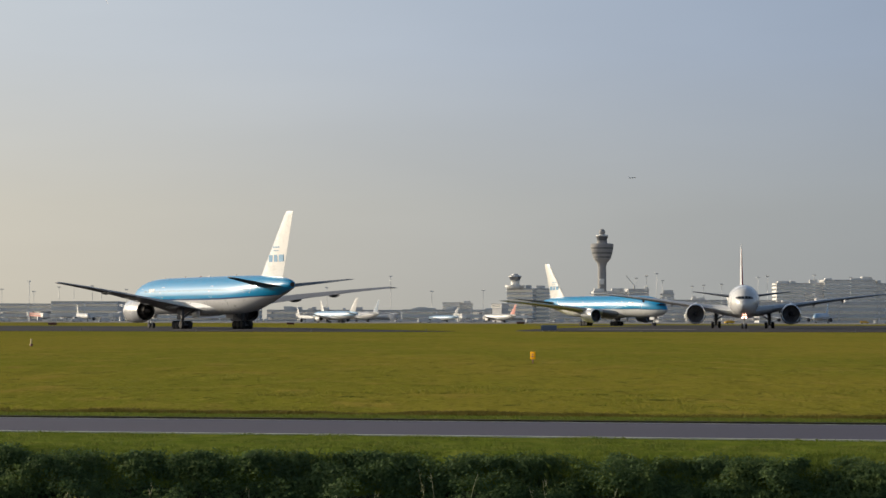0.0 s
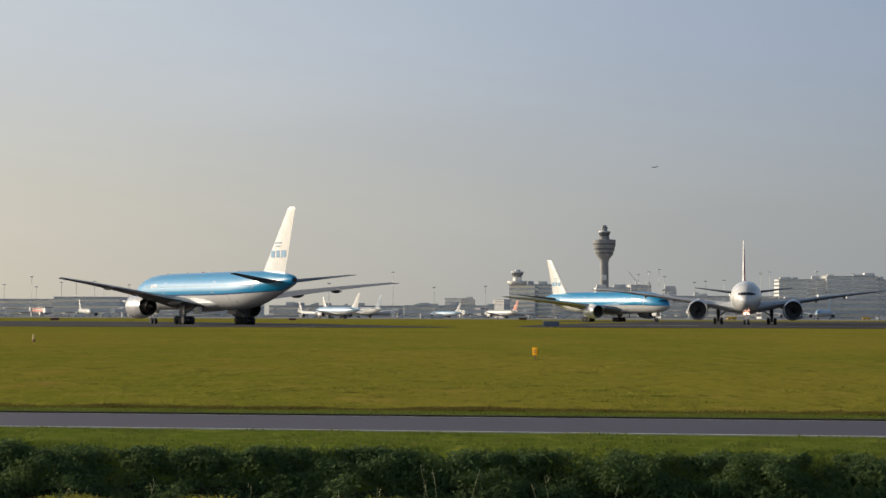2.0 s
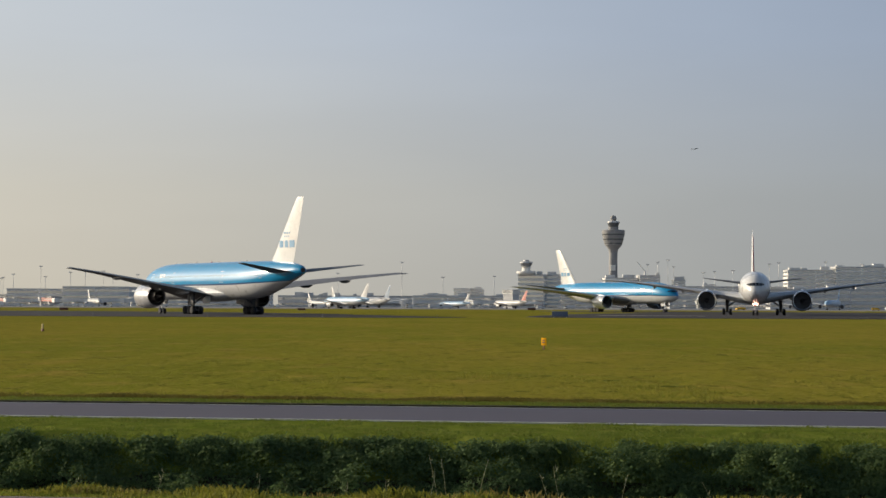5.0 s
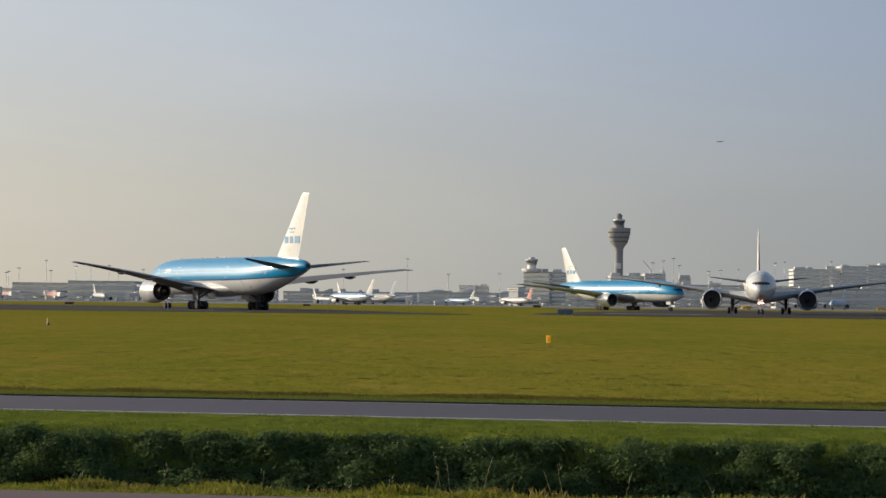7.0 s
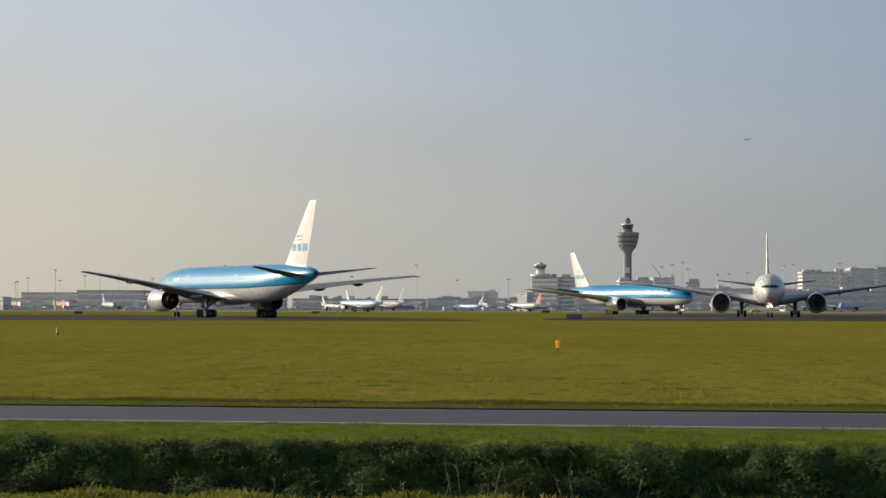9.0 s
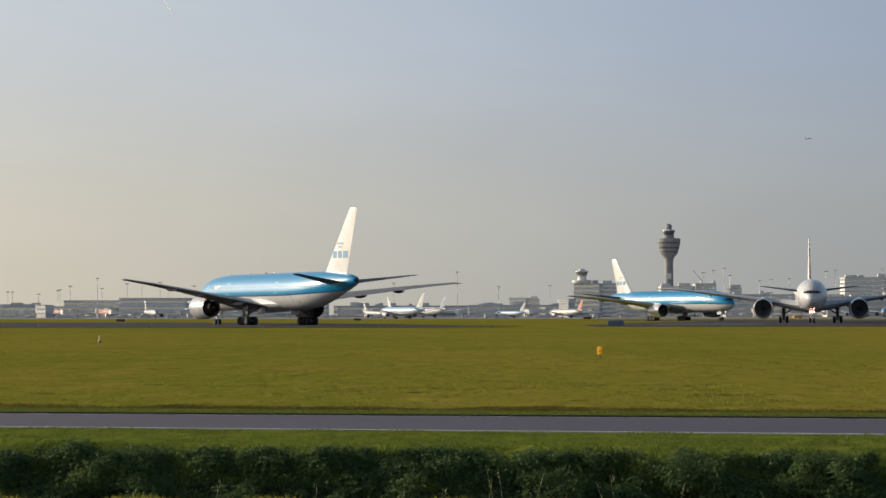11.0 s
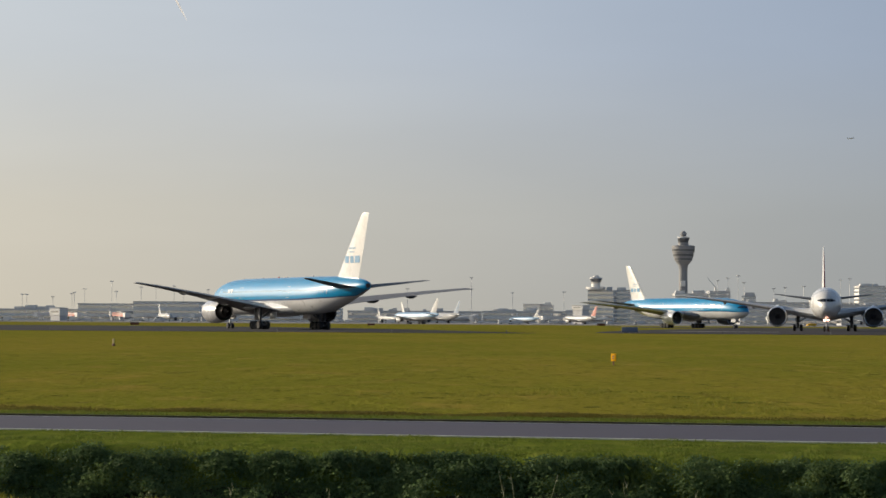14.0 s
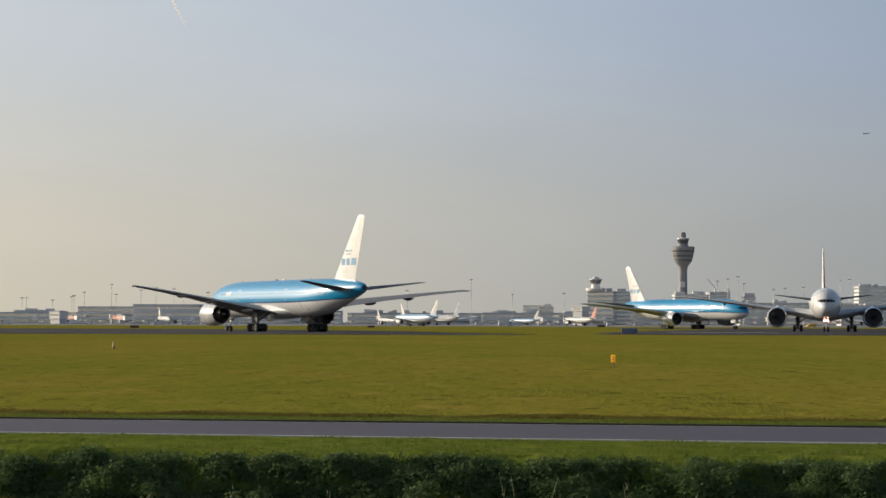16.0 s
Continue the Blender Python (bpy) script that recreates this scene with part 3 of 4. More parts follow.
def grass_material():
    """Short airfield grass: green and straw tones in patches, with fine blade noise; mown stripes run along the road."""
    m = bpy.data.materials.new("airfield_grass")
    m.use_nodes = True
    nt = m.node_tree
    N, L = nt.nodes, nt.links
    b = N["Principled BSDF"]
    b.inputs["Roughness"].default_value = 0.95
    b.inputs["Specular IOR Level"].default_value = 0.0
    co = N.new("ShaderNodeTexCoord")

    def noise_of(scale, detail, stretch, rough=0.55):
        mp, n = N.new("ShaderNodeMapping"), N.new("ShaderNodeTexNoise")
        mp.inputs["Scale"].default_value = stretch
        n.inputs["Scale"].default_value, n.inputs["Detail"].default_value, n.inputs["Roughness"].default_value = scale, detail, rough
        L.new(co.outputs["Object"], mp.inputs[0])
        L.new(mp.outputs[0], n.inputs["Vector"])
        return n.outputs[0]

    def mixed(fac, a, c):
        x = N.new("ShaderNodeMix")
        x.data_type = "RGBA"
        L.new(fac, x.inputs[0])
        for i, s in ((6, a), (7, c)):
            if isinstance(s, tuple):
                x.inputs[i].default_value = (*s, 1)
            else:
                L.new(s, x.inputs[i])
        return x.outputs[2]

    def stepped(v, lo, hi):
        r = N.new("ShaderNodeMapRange")
        r.interpolation_type = "SMOOTHSTEP"
        r.inputs["From Min"].default_value, r.inputs["From Max"].default_value = lo, hi
        L.new(v, r.inputs[0])
        return r.outputs[0]

    base = mixed(stepped(noise_of(0.05, 4, (1, 0.35, 1)), 0.38, 0.62), GRASS[0], GRASS[1])
    straw = mixed(stepped(noise_of(0.5, 5, (1, 0.3, 1), 0.65), 0.5, 0.72), base, GRASS[2])
    dark = mixed(stepped(noise_of(1.3, 6, (1, 0.2, 1), 0.75), 0.52, 0.70), straw, GRASS[3])
    mid = mixed(stepped(noise_of(5, 5, (1, 0.25, 1), 0.75), 0.54, 0.68), dark, GRASS[3])
    fine = mixed(stepped(noise_of(14, 4, (1, 0.4, 1), 0.7), 0.42, 0.72), mid, GRASS[4])
    # the verge between road and ditch is a fresher green
    sep = N.new("ShaderNodeSeparateXYZ")
    L.new(co.outputs["Object"], sep.inputs[0])
    verge = mixed(stepped(noise_of(2.2, 5, (1, 0.5, 1), 0.7), 0.35, 0.7), (0.105, 0.142, 0.020), (0.165, 0.186, 0.034))
    lean, along = N.new("ShaderNodeMath"), N.new("ShaderNodeMath")
    lean.operation, lean.inputs[1].default_value = "MULTIPLY", 0.165
    L.new(sep.outputs["X"], lean.inputs[0])
    L.new(sep.outputs["Y"], along.inputs[0])
    L.new(lean.outputs[0], along.inputs[1])
    col = mixed(stepped(along.outputs[0], 39.6, 40.6), verge, fine)
    L.new(col, b.inputs["Base Color"])
    bp = N.new("ShaderNodeBump")
    bp.inputs["Strength"].default_value, bp.inputs["Distance"].default_value = 0.8, 0.06
    L.new(noise_of(5, 6, (1, 0.5, 1), 0.75), bp.inputs["Height"])
    lumps = N.new("ShaderNodeBump")
    lumps.inputs["Strength"].default_value, lumps.inputs["Distance"].default_value = 0.7, 0.22
    L.new(noise_of(1.1, 4, (1, 0.45, 1), 0.6), lumps.inputs["Height"])
    L.new(lumps.outputs[0], bp.inputs["Normal"])
    L.new(bp.outputs[0], b.inputs["Normal"])
    return m


GRASS = ((0.172, 0.186, 0.022), (0.238, 0.208, 0.030), (0.292, 0.222, 0.045), (0.075, 0.082, 0.014), (0.29, 0.246, 0.048))
TURF = grass_material()
ASPHALT = mat("road_asphalt", (0.083, 0.080, 0.110), 0.85, vary=0.16, scale=0.35, fine=60, bump=0.004, stretch=(0.3, 1, 1), spec=0.2)
TARMAC = mat("taxiway_tarmac", (0.066, 0.062, 0.064), 0.95, vary=0.22, scale=0.04, fine=14, stretch=(1, 0.25, 1), spec=0.05)
CONCRETE = mat("apron_concrete", (0.26, 0.25, 0.24), 0.95, vary=0.15, scale=0.02, fine=12, spec=0.1)
# real soil in the ditch; also the painted shade of the turf lip
SOIL_LIPSHADE = mat("soil_and_lip_shade", (0.055, 0.050, 0.030), 0.95, vary=0.3, scale=2, fine=10, bump=0.02, spec=0.1)
PATHRED = mat("red_path_asphalt", (0.092, 0.054, 0.062), 0.85, vary=0.2, scale=0.5, fine=30, bump=0.004)
LINE = mat("worn_white_line", (0.48, 0.47, 0.42), 0.8, spec=0.1, vary=0.3, scale=3)


def sheet(name, material, rows, label="", category="", z=0.0, thick=0.0):
    """A level sheet through rows of (v, u0, u1) stretches laid across the view."""
    bm = bmesh.new()
    top = [[bm.verts.new(spot(u0 + (u1 - u0) * i / 40, v, z)) for i in range(41)] for v, u0, u1 in rows]
    for a, b in zip(top, top[1:]):
        for i in range(40):
            bm.faces.new((a[i], a[i + 1], b[i + 1], b[i]))
    if thick:
        r = bmesh.ops.extrude_face_region(bm, geom=bm.faces[:])
        for g in r["geom"]:
            if isinstance(g, bmesh.types.BMVert):
                g.co.z -= thick
    return tagged(part(name, bm, material, smooth=False), label, category, kind="structure")


def make_ground():
    vs = [-400, -100, -30, 0, 8, 14, 18] + [19 + 0.25 * i for i in range(110)] + [46.5 * 1.085 ** i for i in range(1, 58)]
    vs = [v for v in vs if v < 4700] + [4800]
    us = [-3500, -1500, -700, -300, -120, -60, -30, -18] + [-12 + 0.3 * i for i in range(81)] + [18, 30, 60, 120, 300, 700, 1500, 3500]
    bm = bmesh.new()
    g = []
    for v in vs:
        row = []
        for u in us:
            row.append(bm.verts.new(spot(u, v, lie(u, v))))
        g.append(row)
    for a, b in zip(g, g[1:]):
        for i in range(len(us) - 1):
            f = bm.faces.new((a[i], a[i + 1], b[i + 1], b[i]))
            f.material_index = 1 if max(w.co.z for w in f.verts) < -0.4 and f.verts[0].co.y > 15 else 0
    tagged(part("ground", bm, [TURF, SOIL_LIPSHADE]), "flat airfield grass in green and straw tones", "grass field", kind="structure")


make_ground()
sheet("road", ASPHALT, [(33.76, -300, 300), (36.2, -300, 300), (38.35, -300, 300)], "grey asphalt service road across the grass", "road", 0.008, 0.12)
sheet("road_line", LINE, [(33.60, -300, 300), (33.75, -300, 300)], "pale concrete edge of the service road", "kerb", 0.012, 0.12)
sheet("road_edge", LINE, [(38.36, -300, 300), (38.43, -300, 300)], "thin pale far edge line of the road", "road line", 0.012, 0.12)
# the lip's dark colour puts the shade under the turf edge into the strip
sheet("turf_edge_shade", SOIL_LIPSHADE, [(38.44, -300, 300), (38.66, -300, 300)], "dark strip for the shade under the turf lip at the far road edge", "soil", 0.036, 0.12)
sheet("path", PATHRED, [(15.2, -300, 300), (19.35, -300, 300)], "reddish asphalt path at the near side of the ditch", "path", 0.03, 0.2)
sheet("taxiway_west", TARMAC, [(331, -900, -8), (338, -900, 1), (346, -900, 4), (356, -900, 1), (372, -900, -3), (392, -900, -6), (430, -900, -14), (462, -900, -19), (510, -900, -35), (560, -900, -58), (585, -900, -92)], "dark asphalt taxiway turn", "taxiway", 0.014, 0.1)
sheet("taxiway_east", TARMAC, [(352, 30, 700), (358, 15, 500), (368, 13, 300), (400, 15, 150), (484, 24, 112), (560, 36, 128), (640, 52, 150), (696, 62, 160), (740, 42, 168), (800, 36, 176), (840, 34, 180)], "dark asphalt taxiway turn", "taxiway", 0.014, 0.1)
sheet("apron", CONCRETE, [(1180, -2600, 2600), (1600, -2600, 2600), (2100, -2600, 2600), (2900, -2600, 2600)], "pale concrete apron before the terminal", "apron", 0.03, 0.1)
sheet("taxiway_patch", CONCRETE, [(437, 29, 47), (444, 28, 48), (452, 30, 46)], "pale concrete patch in the taxiway", "taxiway", 0.02, 0.02)


# ---- the terminal side, about two kilometres off ----
# facade and roof colours are lightened to stand in for the haze
FACADE = mat("hazed_grey_facade", (0.76, 0.74, 0.70), 0.55, vary=0.12, scale=0.05, fine=10)
DARKFAC = mat("hazed_dark_facade", (0.62, 0.61, 0.59), 0.55, vary=0.15, scale=0.05, fine=10)
PALEFAC = mat("pale_facade", (0.80, 0.775, 0.72), 0.6, vary=0.08, scale=0.08, fine=8)
BAND = mat("window_band", (0.44, 0.45, 0.46), 0.05, metal=0.9, vary=0.12, scale=0.06, fine=12)
TOWERGLASS = mat("dark_tower_glazing", (0.10, 0.105, 0.11), 0.3, vary=0.2, scale=0.2)
TOWERGREY = mat("weathered_concrete", (0.31, 0.305, 0.30), 0.85, vary=0.12, scale=0.1, spec=0.2)
ROOF = mat("hazed_roof_felt", (0.56, 0.55, 0.53), 0.9, vary=0.12, scale=0.1)
GALV = mat("galvanised_steel", (0.62, 0.62, 0.61), 0.45, metal=0.5, vary=0.1)


def building(name, x0, x1, dist, deep, high, floors, label, wall=None, gap=0.42, units=3, seed=1, base=0.0, turn=0.0):
    wall = wall or FACADE
    rnd = random.Random(seed)
    cx = (x0 + x1) / 2
    b = thing(name, pose(cx, dist, base, 0, 0, turn), label, "building")
    w = (x1 - x0) / 2
    part("wall", boxed(-w, w, 0, deep, 0, high, 0.15), wall, b, smooth=False)
    part("roof", boxed(-w - 0.3, w + 0.3, -0.3, deep + 0.3, high, high + 0.7, 0.1), ROOF, b, smooth=False)
    fh = high / floors
    for i in range(floors):
        z = i * fh + fh * 0.32
        n = max(1, round(2 * w / 36))
        for j in range(n):
            a, c = -w + 2 * w * j / n + 0.5, -w + 2 * w * (j + 1) / n - 0.5
            part("window_band", boxed(a, c, -0.12, 0.2, z, z + fh * gap, 0.0), BAND, b, smooth=False)
        for sx in (-1, 1):
            part("window_band", boxed(sx * w - 0.1, sx * w + 0.1, 1, deep - 1, z, z + fh * gap), BAND, b, smooth=False)
    for i in range(units):
        ux = rnd.uniform(-w * 0.85, w * 0.85)
        uw, uh = rnd.uniform(1.5, 6), rnd.uniform(1.2, 3.4)
        part("roof_unit", boxed(ux - uw, ux + uw, 3 + i * 0.37, 4 + i * 0.37 + rnd.uniform(4, 9), high + 0.68 - i * 0.01, high + 0.7 + uh, 0.1), rnd.choice((GALV, FACADE, DARKFAC)), b, smooth=False)
    return b


def gate_house(x, y, turn, w, leg, high):
    h = thing("gate_house", pose(x, y, 0.03, 0, 0, turn), "white raised box on a grey base before the terminal", "building", "gate houses")
    part("gate_room", boxed(-w, w, 0, 9, leg, leg + high, 0.1), PALEFAC, h, smooth=False)
    part("gate_roof", boxed(-w - 0.3, w + 0.3, -0.3, 9.3, leg + high, leg + high + 0.5, 0.05), ROOF, h, smooth=False)
    part("gate_window", boxed(-w + 1, w - 1, -0.08, 0.2, leg + high * 0.4, leg + high * 0.7), BAND, h, smooth=False)
    part("gate_base", boxed(0.6 - w, w - 0.6, 0.6, 8.4, 0, leg + 0.05), DARKFAC, h, smooth=False)


def make_terminal():
    building("low_terminal", -560, -376, 2210, 40, 9.5, 2, "long low grey terminal pier", gap=0.5, units=9, seed=2)
    gate_house(-363, 2010, -38, 6, 4.0, 5.7)
    # no known gate house: an added box for a sunlit white slab
    gate_house(56, 2000, -42, 5.5, 11.2, 3.2)
    building("terminal_hall", -375, -318, 2190, 50, 14.5, 3, "grey terminal hall with window bands", FACADE, units=0, seed=4)
    building("terminal_hall", -319, -262, 2140, 50, 16.2, 3, "darker grey terminal hall with a flat roof", FACADE, 0.35, units=0, seed=5)
    building("terminal_pier", -262, -152, 2300, 30, 12.0, 3, "low grey terminal pier with window bands", units=5, seed=6)
    building("terminal_pier", -152, -24, 2400, 30, 10.5, 2, "long grey terminal pier behind parked jets", DARKFAC, units=9, seed=7)
    building("terminal_pier", -23, 76, 2400, 30, 11.0, 2, "long grey terminal pier with rooftop plant", FACADE, units=9, seed=8)
    building("white_hall", 16, 33, 2470, 20, 18.4, 3, "pale boxy hall above the pier", PALEFAC, 0.2, units=0, seed=9, turn=-12)
    building("grey_hall", 33.5, 46, 2470, 20, 17.4, 3, "dark grey boxy hall above the pier", DARKFAC, 0.3, units=1, seed=10)
    building("old_tower_block", 77, 102, 2400, 24, 31.5, 7, "striped white office block under the old tower", PALEFAC, 0.5, units=2, seed=11, turn=-10)
    building("grey_block", 102.5, 119, 2420, 24, 31.8, 8, "striped pale slab block beside the old tower", PALEFAC, 0.45, units=1, seed=12)
    building("terminal_pier", 119, 168, 2450, 30, 16, 3, "low grey terminal pier with window bands", FACADE, units=3, seed=13)
    building("terminal_block", 167, 200, 2500, 40, 30, 6, "grey terminal block with rooftop plant", FACADE, 0.4, units=6, seed=14)
    building("terminal_block", 200.5, 221, 2490, 40, 32.5, 6, "dark grey terminal block with flat roof", DARKFAC, 0.25, units=1, seed=15)
    building("terminal_pier", 222, 330, 2400, 40, 21, 4, "grey terminal building with window bands", DARKFAC, 0.4, units=8, seed=16)
    building("grey_block", 235, 247, 2500, 20, 28, 6, "small grey office block", FACADE, 0.45, units=1, seed=17)
    building("hotel", 321, 347, 2300, 30, 35.6, 10, "white striped hotel block with ribbon windows", PALEFAC, 0.5, units=3, seed=18)
    building("office_block", 347.5, 440, 2350, 45, 36.5, 9, "long grey office building with ribbon windows", FACADE, 0.5, units=9, seed=19)
    building("office_block", 372, 420, 2345, 30, 39.5, 10, "taller grey office wing", FACADE, 0.5, units=4, seed=20)
    building("terminal_pier", 285, 560, 2150, 30, 17, 3, "low grey terminal pier", DARKFAC, 0.45, units=8, seed=21)

    # old tower: cab on the white block
    t = thing("old_control_tower", pose(85, 2400, 33.7), "small control tower cab on the white block", "tower")
    bm = bmesh.new()
    lathe(bm, [(-1.6, 7.5), (-0.6, 7.5), (-0.5, 9.5), (1.2, 9.5), (1.3, 4.2), (5.5, 4.0), (5.6, 5.6)], "z", 12)
    part("base", bm, PALEFAC, t)
    bm = bmesh.new()
    lathe(bm, [(5.6, 4.4), (9.3, 5.9)], "z", 12)
    part("cab_glazing", bm, BAND, t)
    bm = bmesh.new()
    lathe(bm, [(9.3, 6.2), (10.3, 6.0), (10.9, 3.0), (12.2, 2.6), (12.4, 0.5)], "z", 12)
    part("cab_roof", bm, DARKFAC, t)

    # main control tower
    t = thing("control_tower", pose(187, 2670, 0), "tall concrete control tower with a flared head and radome", "tower")
    shaft = bmesh.new()
    lathe(shaft, [(0, 5.0), (30, 4.6), (60, 4.4)], "z", 24)
    part("shaft", shaft, TOWERGREY, t)
    bm = bmesh.new()
    lathe(bm, [(59, 4.6), (62, 5.0), (63.4, 6.0), (66.6, 8.4), (67.2, 9.2), (70.5, 9.9), (71.0, 10.5), (75.5, 11.2), (76.0, 11.7), (81.5, 12.2), (82.6, 12.2), (83.2, 11.4), (83.6, 6.0)], "z", 24)
    head = part("flared_head", bm, TOWERGREY, t)
    for z, r in ((68.2, 9.42), (72.4, 10.74), (77.6, 11.88)):
        bm = bmesh.new()
        lathe(bm, [(z, r + 0.05), (z + 1.5, r + 0.30)], "z", 24)
        part("window_ring", bm, TOWERGLASS, head)
    bm = bmesh.new()
    lathe(bm, [(83.5, 5.4), (86.5, 5.5), (86.6, 5.0)], "z", 20)
    part("cab_base", bm, TOWERGREY, t)
    bm = bmesh.new()
    lathe(bm, [(86.5, 5.0), (91.0, 6.4)], "z", 20)
    part("cab_glazing", bm, TOWERGLASS, t)
    bm = bmesh.new()
    lathe(bm, [(91.0, 6.6), (92.2, 6.4), (92.6, 3.2), (93.0, 3.0)], "z", 20)
    part("cab_roof", bm, DARKFAC, t)
    bm = bmesh.new()
    bmesh.ops.create_uvsphere(bm, u_segments=20, v_segments=12, radius=3.4)
    part("radome", bm, TOWERGREY, t, m=pose(0, 0, 95.4))
    # pale box standing in for a steam plume before the shaft
    part("steam_puff", boxed(-3.2, 2.0, -4.6, -3.6, 40, 46, 0.1), PALEFAC, t)
    # site crane beside the tower
    c = thing("crane", pose(208, 2512, 33.15), "small slanted crane jib on a terminal roof", "crane")
    bm = bmesh.new()
    tube(bm, (0, 0, 0), (0, 0, 4), 0.9)
    part("crane_base", bm, GALV, c)
    bm = bmesh.new()
    tube(bm, (0, 0, 3.6), (-8, 0, 13.5), 0.45, 0.3, 6)
    part("jib", bm, GALV, c)


make_terminal()


def make_masts():
    first = None
    for x, z in ((-426, 23), (-422, 23), (-399, 21), (-382, 24), (-380, 25), (-371, 28), (-347, 35), (-343, 26), (-321, 30), (-308, 32), (-292, 31), (-284, 27),
                 (-262, 28), (-215, 30), (-87, 30), (-31, 40), (5, 27), (50, 28), (184, 39), (193, 41), (202, 43), (207, 37), (233, 32), (243, 33), (259, 34), (291, 40), (299, 41), (340, 42), (372, 40), (-450, 30), (-470, 26)):
        high = 28 if z < 33 else 40
        if first is None or high not in first:
            first = first or {}
            t = thing("floodlight_mast", pose(x, 2200, z - high), "slim steel mast with a floodlight head", "light mast", "apron floodlight masts")
            bm = bmesh.new()
            tube(bm, (0, 0, -12), (0, 0, high - 0.5), 0.30, 0.17, 8)
            part("pole", bm, GALV, t)
            part("crossbar", boxed(-1.5, 1.5, -0.3, 0.3, high - 0.7, high - 0.3, 0.05), GALV, t)
            for i in range(4):
                part("floodlight", boxed(-1.5 + i * 0.8, -0.9 + i * 0.8, -0.6, 0.1, high - 0.3, high + 0.15, 0.06), FACADE, t)
            first[high] = t
        else:
            copy_thing(first[high], pose(x, 2200, z - high))


make_masts()


# ---- the three wide-body jets ----
jet_leaving = airliner("blue_airliner", pose(-35.65, 418.5, 0, 0.25, 0, 119.4), "light blue and grey twin-engine airliner taxiing away on the taxiway", "short", "blue")
jet_waiting = airliner("blue_airliner", pose(51.23, 734, 0, 0, 0, -59.1), "light blue and grey twin-engine airliner waiting on the taxiway", "short", "blue")
jet_facing = airliner("white_airliner", pose(65.56, 520, 0, 0, 0, -96.65), "white twin-engine airliner seen head on with lit taxi lights", "long", "white", lights=True)

# ---- parked jets at the piers ----
for x, dist, a, k, liv, lab, paint in ((-239, 1750, -70, 0.67, "pale", "white parked airliner before the terminal hall", FARWHITE), (-81.5, 1700, -66, 0.56, "pale", "white parked airliner at the pier", FARWHITE),
                                       (-52.6, 1420, -66, 0.66, "pale", "white parked airliner with its tail to the pier", FARWHITE), (-46.5, 1300, 124, 0.70, "haze", "blue and white parked airliner at the pier", FARWHITE),
                                       (-49.5, 1950, 120, 0.93, "pale", "white parked wide-body airliner with a blue fin greyed for haze", HAZEDFIN), (13.6, 1900, 128, 0.58, "haze", "small blue and white parked airliner", FARWHITE),
                                       (51.5, 1750, 122, 0.68, "pale", "white parked airliner with a red fin paled for haze", HAZERED), (276, 1750, 250, 0.80, "haze", "blue parked airliner beside the terminal, paled for haze", HAZYBLUE),
                                       (262, 1800, 248, 0.74, "pale", "white parked airliner with a red fin dulled for haze", HAZERED)):
    airliner("parked_airliner", pose(x, dist, 0.03, 0, 0, a), lab, "short", liv, k, near=False, mark=False, fin_paint=paint)


def van(name, x, y, a, label, paint, long=5.2, high=2.3):
    t = thing(name, pose(x, y, 0.035, 0, 0, a), label, "vehicle", "apron vehicles")
    bm = bmesh.new()
    prof = [(-long / 2, 0.35), (long / 2, 0.35), (long / 2, 1.0), (long / 2 - 0.9, 1.25), (long / 2 - 1.5, high), (-long / 2, high)]
    loft(bm, [[(px, sy, pz) for px, pz in prof] for sy in (-0.95, 0.95)])
    part("body", bm, paint, t, smooth=False)
    part("windscreen", boxed(long / 2 - 1.55, long / 2 - 0.95, -0.97, 0.97, 1.35, high - 0.15), GLASS, t, smooth=False)
    for wx in (-long * 0.32, long * 0.32):
        for sy in (-0.85, 0.85):
            wheel(t, wx, sy, 0.35, 0.35, 0.25)
    return t


YELLOW = mat("yellow_paint", (0.75, 0.42, 0.02), 0.45, vary=0.08, scale=2)
rnd = random.Random(8)
for x, y in ((-300, 1500), (-282, 1620), (-250, 1500), (-240, 1700), (-222, 1600), (-200, 1560), (-196, 1800), (-70, 1500), (-20, 1800), (-1, 1500), (157, 1300), (5, 1500), (70, 1700), (92, 1750), (110, 1700), (262, 1500), (283, 1480), (290, 1600), (300, 1550)):
    yellow = x > 255 and rnd.random() < 0.5 or x == 157
    van("service_van", x, y, rnd.choice((0, 180, 15, 200)), "yellow apron service vehicle" if yellow else "white apron service van", YELLOW if yellow else WHITE, 5 if yellow else rnd.choice((5, 6.5, 8)), 1.6 if yellow else rnd.choice((2.2, 2.6, 3.2)))


